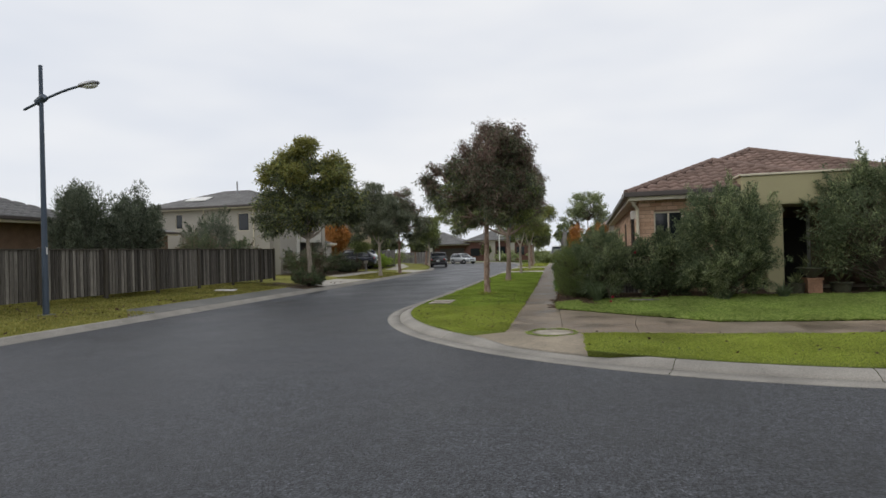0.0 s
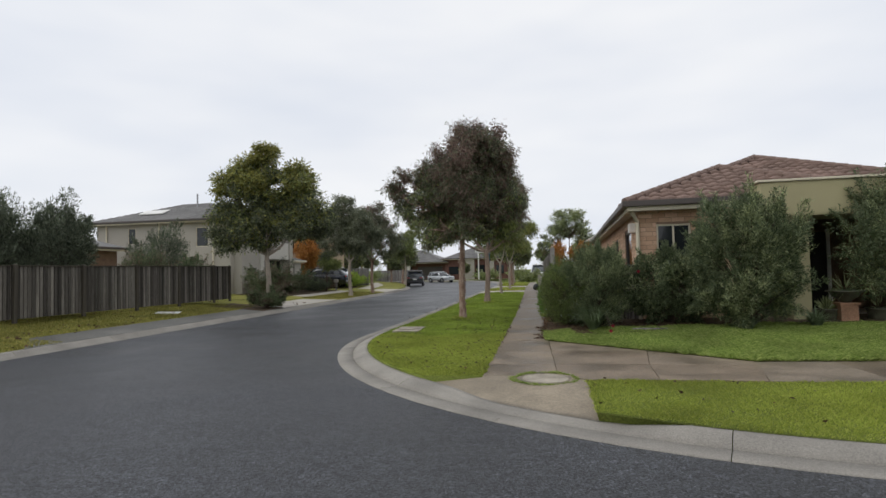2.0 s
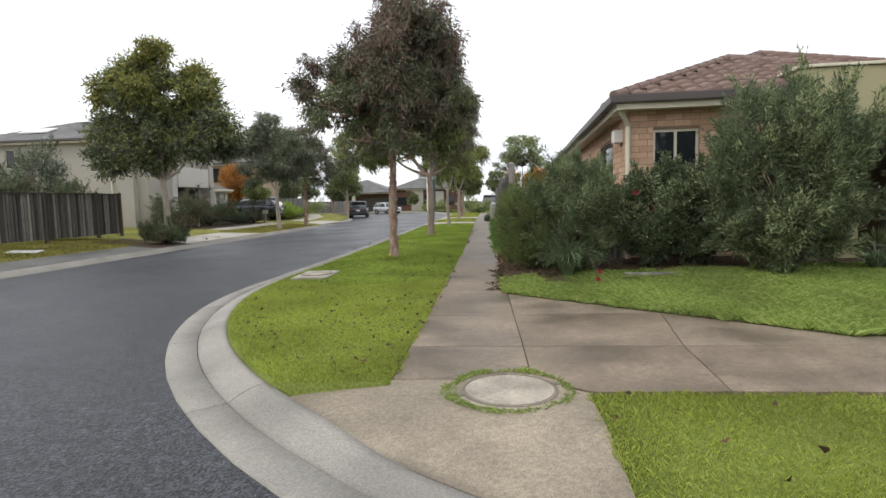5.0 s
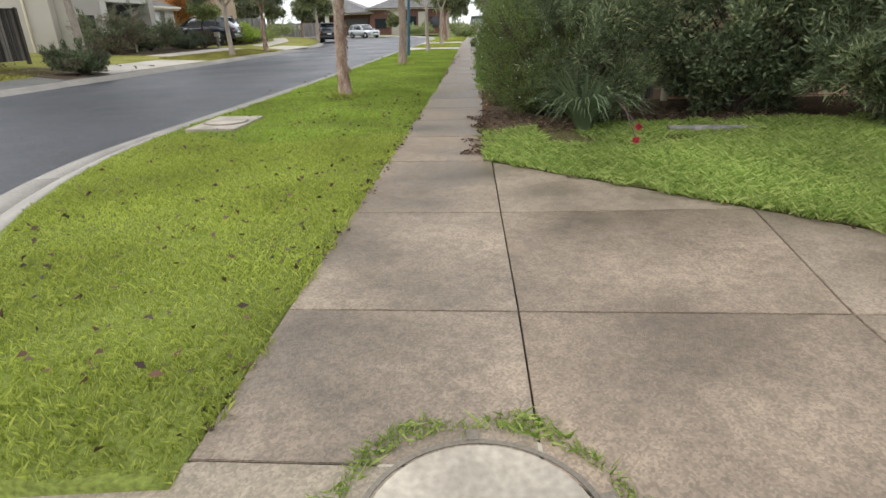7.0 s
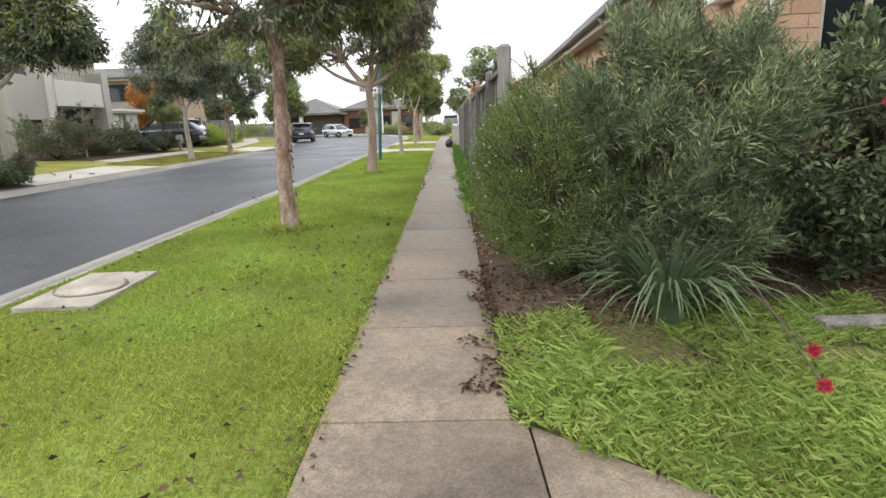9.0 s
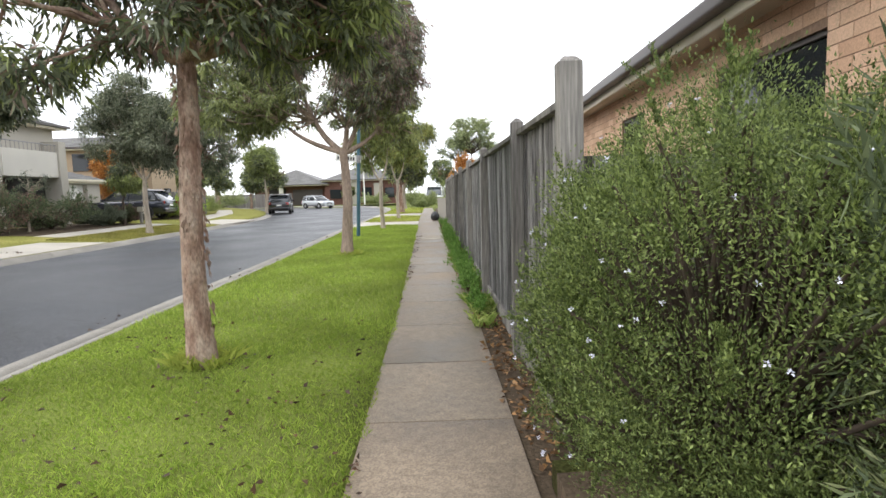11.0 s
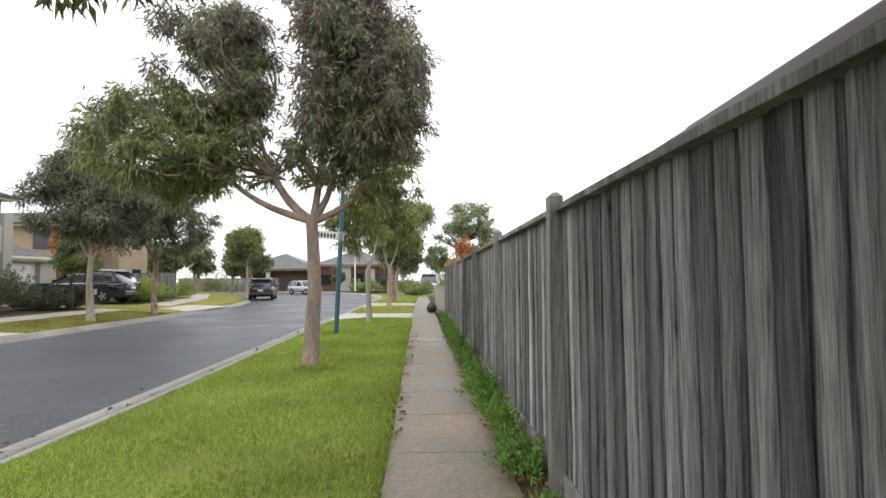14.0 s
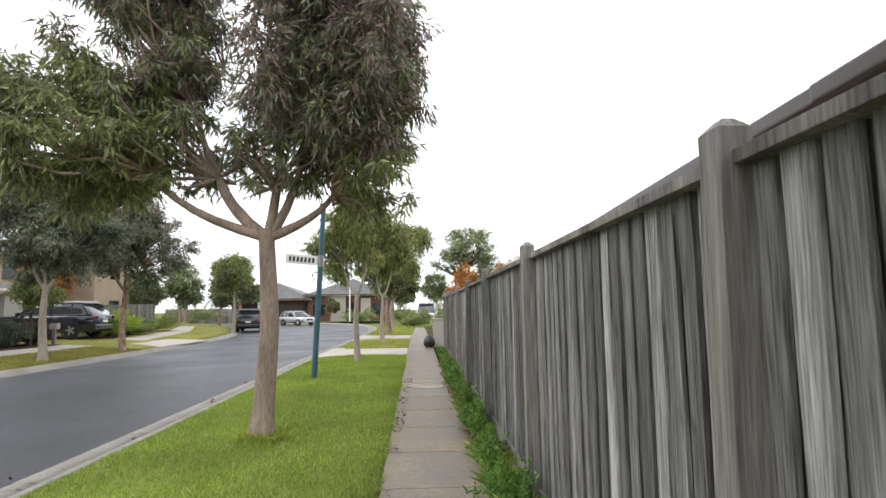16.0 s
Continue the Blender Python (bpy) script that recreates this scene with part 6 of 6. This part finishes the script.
def car(name, label, paint, at, length, width, height, belt, nose, tail, van=False):
    """A car pointing along x: body, glasshouse, roof, pillars, wheels, lamps, bumpers, mirrors and plates."""
    c = thing(name, label, "car", at, "parked cars")
    L, W = length / 2, width / 2
    low = 0.28

    def body(w, top):
        return [(w * 0.9, low), (w, low + 0.14), (w, top - 0.2), (w * 0.97, top - 0.06), (w * 0.9, top)]
    loft([(-L, [(W * 0.75, 0.5), (W * 0.82, 0.55), (W * 0.84, belt - 0.3), (W * 0.82, belt - 0.12), (W * 0.74, belt - 0.04)]), (-L + 0.1, body(W * 0.92, belt)), (-L * 0.6, body(W, belt + 0.01)), (0, body(W, belt)),
          (L * 0.42, body(W, belt - 0.02)), (L * 0.62, body(W * 0.98, belt - 0.06)), (L - 0.22, body(W * 0.93, nose + 0.06)), (L - 0.05, [(W * 0.8, 0.36), (W * 0.86, 0.45), (W * 0.85, nose - 0.14), (W * 0.8, nose - 0.04), (W * 0.7, nose)]),
          (L, [(W * 0.7, 0.42), (W * 0.74, 0.48), (W * 0.72, nose - 0.2), (W * 0.66, nose - 0.12), (W * 0.6, nose - 0.08)])], paint, c, "body")
    rf, rb = (L * 0.1 if not van else L * 0.45), -L * tail
    gf, gb = (L * 0.5 if not van else L * 0.8), -L + 0.12

    def cab(w, z):
        return [(w, belt - 0.05), (w * 0.995, belt), (w * 0.94, (belt + z) / 2), (w * 0.86, z - 0.06), (w * 0.78, z - 0.015)]
    loft([(gb, [(W * 0.88, belt - 0.06), (W * 0.88, belt - 0.05), (W * 0.87, belt - 0.04), (W * 0.86, belt - 0.03), (W * 0.84, belt - 0.02)]), (rb, cab(W * 0.95, height - 0.05)), (-L * 0.3, cab(W * 0.96, height - 0.01)), (rf, cab(W * 0.95, height - 0.02)),
          (gf, [(W * 0.9, belt - 0.08), (W * 0.9, belt - 0.07), (W * 0.88, belt - 0.06), (W * 0.86, belt - 0.05), (W * 0.84, belt - 0.04)])], CAR_GLASS, c, "glasshouse", "tinted windows")

    def top(w, z):
        return [(w * 0.865, z - 0.055), (w * 0.86, z - 0.03), (w * 0.82, z - 0.005), (w * 0.6, z + 0.01), (w * 0.3, z + 0.018)]
    loft([(rb - 0.12, top(W * 0.93, height - 0.05)), (-L * 0.3, top(W * 0.965, height)), (rf + 0.06, top(W * 0.95, height - 0.02))], paint, c, "roof")
    for s in (-1, 1):
        for x0, x1 in ((gf - 0.12, rf), (rf - 0.75, rf - 0.72), (rb + 0.45, rb + 0.4), (gb + 0.12, rb - 0.02)):
            part("pillar", rod((x0, s * W * 0.955, belt - 0.03), (x1, s * W * 0.83, height - 0.05), 0.035, sides=8), paint, c)
        part("sill_trim", box(-L * 0.55, L * 0.55, s * W - 0.03, s * W + 0.012, low, low + 0.1, 0.01), TRIM, c)
        part("belt_moulding", box(-L * 0.8, L * 0.45, s * W * 0.955 - 0.012, s * W * 0.955 + 0.012, belt - 0.012, belt + 0.012, 0.004), ALLOY, c)
        part("mirror", box(L * 0.36, L * 0.36 + 0.12, s * (W + 0.1) - 0.09, s * (W + 0.1) + 0.09, belt - 0.02, belt + 0.13, 0.04), paint, c)
        part("roof_rail", rod((rb + 0.1, s * W * 0.75, height + 0.03), (rf - 0.1, s * W * 0.76, height + 0.035), 0.018, sides=8), ALLOY, c)
        part("tail_lamp", box(-L + 0.0, -L + 0.12, s * W * 0.72 - 0.14, s * W * 0.72 + 0.14, belt - 0.24, belt - 0.06, 0.03), TAIL, c, "red tail lamp")
        part("headlamp", box(L - 0.3, L - 0.08, s * W * 0.7 - 0.16, s * W * 0.7 + 0.16, nose - 0.17, nose - 0.03, 0.035), HEAD, c, "clear headlamp")
        for x in (-L * 0.58, L * 0.6):
            for hx in (-0.35,):
                part("door_handle", box(x * 0.5 - 0.08, x * 0.5 + 0.08, s * W - 0.01, s * W + 0.025, belt - 0.17, belt - 0.14, 0.006), ALLOY, c)
            wr = 0.36 if height > 1.6 else 0.31
            w = thing_part("wheel", c)
            w.matrix_basis = pose(x, s * (W - 0.1), wr, 90, 0, 0)
            part("tyre", turned([(wr * 0.62, -0.11), (wr * 0.93, -0.11), (wr, -0.07), (wr, 0.07), (wr * 0.93, 0.11), (wr * 0.62, 0.11)], 30), RUBBER, w, smooth=False)
            part("rim", turned([(wr * 0.6, -0.112), (wr * 0.64, -0.116), (wr * 0.64, 0.116), (wr * 0.6, 0.118), (wr * 0.56, 0.1)], 30), TRIM, w)
            for k in range(5):
                part("spoke", box(0.02, wr * 0.62, -0.035, 0.035, -0.124, 0.124, 0.01), ALLOY, w, at=pose(0, 0, 0, 0, 0, 72 * k))
            arch = ring(wr * 1.06, wr * 1.2, -0.02, 0.02, 28)
            part("wheel_arch", arch, TRIM, c, at=pose(x, s * (W - 0.005), wr, 90, 0, 0))
    part("rear_bumper", box(-L - 0.04, -L + 0.2, -W * 0.88, W * 0.88, 0.4, 0.62, 0.05), paint if height > 1.6 else TRIM, c)
    part("front_bumper", box(L - 0.2, L + 0.03, -W * 0.78, W * 0.78, 0.3, 0.5, 0.05), paint, c)
    part("grille", box(L - 0.05, L + 0.015, -W * 0.4, W * 0.4, nose - 0.3, nose - 0.12, 0.02), TRIM, c)
    part("number_plate", box(-L - 0.03, -L - 0.005, -0.2, 0.2, 0.72, 0.84, 0.004), PLATE, c)
    part("number_plate", box(L + 0.02, L + 0.045, -0.2, 0.2, 0.42, 0.54, 0.004), PLATE, c)
    return c


NAVY = plain("dark_navy_paint", (0.012, 0.016, 0.032), 0.25, 0.3, 1.0)
BLACK = plain("black_car_paint", (0.012, 0.012, 0.015), 0.25, 0.2, 1.0)
SILVER = plain("silver_car_paint", (0.5, 0.52, 0.54), 0.28, 0.5, 1.0)
VAN_WHITE = plain("white_van_paint", (0.75, 0.75, 0.74), 0.3, 0.0, 0.8)
car("parked_suv", "dark navy estate SUV parked on the driveway", NAVY, pose(-18.5, 48.6, left_z(-18.9) + 0.015, 0, 0, 180), 5.05, 1.96, 1.72, 1.1, 1.0, 0.72)
car("parked_suv", "black SUV parked at the kerb by the bend", BLACK, pose(-14.0, 66.0, -0.09, 0, 0, 100), 4.6, 1.9, 1.72, 1.08, 1.0, 0.75)
car("parked_hatchback", "silver hatchback standing in the bend of the road", SILVER, pose(-13.6, 80.5, -0.06, 0, 0, -40), 4.2, 1.74, 1.47, 0.92, 0.8, 0.7)
car("parked_van", "white van parked past the street trees", VAN_WHITE, pose(0.2, 74, 0.1, 0, 0, -95), 4.7, 1.75, 1.95, 1.05, 0.95, 0.9, True)

# ---- gardens and trees beyond ----
slab("garden_bed_left", [(-15.4, 35.8), (-15.4, 44.4), (-19.0, 44.4), (-19.2, 35.8)], EARTH, "dark mulched garden bed across the street", lambda x, y: left_z(x) + 0.02, "garden bed")
slab("garden_bed_left", [(-15.7, 48.8), (-17.2, 55), (-19.4, 55), (-19.4, 48.8)], EARTH, "mulched garden bed before the tan house", lambda x, y: left_z(x) + 0.02, "garden bed")
slab("garden_bed_left", [(-11.9, 25.4), (-11.9, 27.5), (-15.0, 28.2), (-15.0, 26.2)], EARTH, "bare leaf-strewn earth beside the driveway", lambda x, y: left_z(x) + 0.02, "garden bed")
for i, (x, y, z, rx, ry, rz, mats, lab) in enumerate([
        (-17.4, 36.5, 0.27, 1.9, 1.9, 0.95, [(LEAF_SHRUB, 0.6), (LEAF_RED, 0.4)], "spreading dark shrub in the rendered house's garden"),
        (-17.2, 39.6, 0.27, 1.8, 1.9, 0.8, [(LEAF_SHRUB, 0.7), (LEAF_RED, 0.3)], "low dark shrub in the rendered house's garden"),
        (-16.6, 27.4, 0.35, 1.2, 1.0, 1.15, [(LEAF_SHRUB, 0.7), (LEAF_RED, 0.4)], "brownish shrub by the driveway"),
        (-16.6, 42.3, 0.3, 1.2, 1.2, 0.35, [(LEAF_GREY, 1)], "low grey-green ground cover by the driveway"),
        (-16.8, 50.5, 0.3, 1.5, 1.4, 0.6, [(LEAF_LIME, 1)], "lime green hedge beyond the driveway"),
        (-17.0, 53.0, 0.3, 1.7, 1.6, 0.55, [(LEAF_LIME, 0.7), (LEAF_GUM_BRIGHT, 0.4)], "low lime green hedge before the tan house"),
        (-18.2, 57.5, 0.3, 2.0, 2.6, 0.45, [(LEAF_GUM_BRIGHT, 1)], "clipped green hedge along the footpath"),
        (-16.3, 44.0, 0.3, 0.8, 0.8, 0.4, [(LEAF_SHRUB, 0.5), (LEAF_RED, 0.5)], "spiky dark shrub round the letterbox"),
        (-18.6, 26.6, 0.35, 1.3, 1.3, 1.35, [(LEAF_SHRUB, 0.6), (LEAF_RED, 0.5)], "reddish-brown shrub behind the fence's end")]):
    shrub(lab, (x, y, z), (rx, ry, rz), 13000, mats, 400 + i, (0.1, 0.035), 60, 0.5, blob_r=0.27)
GUMS = [(LEAF_GUM, 0.6), (LEAF_GUM_BRIGHT, 0.4)]
tree("small dark tree in the garden bed before the SUV", (-15.9, 43.2, 0.3), 0.07, 1.3, [(0.3, 0, 2.4, 1.2, 1.2, 0.9, 14)], 9000, TWIG, [(LEAF_GUM_BRIGHT, 0.5), (LEAF_GUM, 0.6)], 420, leaf_size=(0.16, 0.04), group="garden trees", name="garden_tree")
tree("bare pale-stemmed young tree in the garden", (-17.0, 37.9, 0.35), 0.05, 1.0, [(0.2, 0, 2.1, 0.9, 0.9, 0.7, 16)], 700, PALE_BARK, [(LEAF_GREY, 1)], 421, leaf_size=(0.1, 0.02), group="garden trees", name="garden_tree")
tree("orange autumn tree beside the garage", (-21.4, 52.3, 0.3), 0.09, 0.9, [(0, 0, 3.2, 1.5, 1.5, 2.4, 26)], 22000, TWIG, [(LEAF_ORANGE, 1)], 422, leaf_size=(0.16, 0.07), droop=0.3, group="garden trees", name="autumn_tree")
tree("orange-leaved autumn tree past the fence's end", (2.6, 46.5, 0.1), 0.1, 1.0, [(-0.6, 0, 2.3, 1.5, 1.3, 1.6, 18), (1.2, 0, 2.5, 1.2, 1.2, 1.3, 10)], 9000, TWIG, [(LEAF_ORANGE, 1)], 423, leaf_size=(0.16, 0.07), droop=0.3, group="garden trees", name="autumn_tree")
tree("airy spreading tree with pale green leaves and bare limbs", (3.6, 66, 0.1), 0.16, 2.2, [(0, 0, 6.4, 2.9, 2.6, 1.9, 60), (-1.6, 0, 5.2, 1.7, 1.6, 1.2, 24), (1.7, 0, 5.0, 1.6, 1.6, 1.2, 24)], 15000, TWIG, [(LEAF_GREY, 0.35), (LEAF_SHRUB_PALE, 0.65)], 424, leaf_size=(0.2, 0.06), droop=0.1, blob_r=0.22, group="garden trees", name="garden_tree")
far_trees = [(-17.5, 74, 6), (-21, 69, 5), (-25, 80, 7), (-30, 76, 6.5), (-2.2, 52, 5.5), (-2.4, 60, 5.8), (5.8, 82, 5.5), (6, 72, 6.5), (1, 84, 6), (-3, 90, 5), (8, 63, 6), (-34, 66, 7), (-12, 92.5, 3.2), (-20, 60.5, 4.6), (-18, 70, 4.6), (-40, 88, 8), (-46, 82, 8), (12, 90, 8), (-22.5, 64, 5.0)]
for i, (x, y, h) in enumerate(far_trees):
    tree("green tree in the gardens beyond", (x, y, 0.1), 0.03 * h, h * 0.36, [(0, 0, h * 0.66, h * 0.3, h * 0.3, h * 0.32, 16), (h * 0.16, 0, h * 0.55, h * 0.22, h * 0.22, h * 0.22, 8)], 4800, PALE_BARK if i % 2 else BARK,
         [(LEAF_GUM, 0.5), (LEAF_GUM_BRIGHT, 0.4), (LEAF_GREY if i % 3 else LEAF_RED, 0.25)], 500 + i, leaf_size=(0.3, 0.1), droop=0.3, group="far trees", name="garden_tree")
for i, (x, y, rx, rz) in enumerate([(-1.0, 68, 1.6, 0.6), (1.8, 60, 1.4, 0.6), (-3, 87, 2.2, 0.7), (-8, 91, 2.4, 0.6), (2.5, 79, 3, 1.2), (-26, 84, 4, 1.0), (1.6, 52, 1.2, 0.5), (-34, 84, 5, 1.4)]):
    shrub("low garden shrubs beyond the bend", (x, y, 0.05), (rx, rx * 0.8, rz), 5000, [(LEAF_SHRUB_PALE, 0.6), (LEAF_GUM_BRIGHT, 0.4)], 600 + i, (0.2, 0.06), 18, 0.5)
far_fence = thing("far_fence", "pale timber fence at the far side of the bend", "fence", pose(-30, 86.5, 0.1, 0, 0, 0))
for i in range(60):
    part("board", box(0.2 * i, 0.2 * i + 0.185, 0, 0.02, 0, 1.7), POST_WOOD, far_fence)
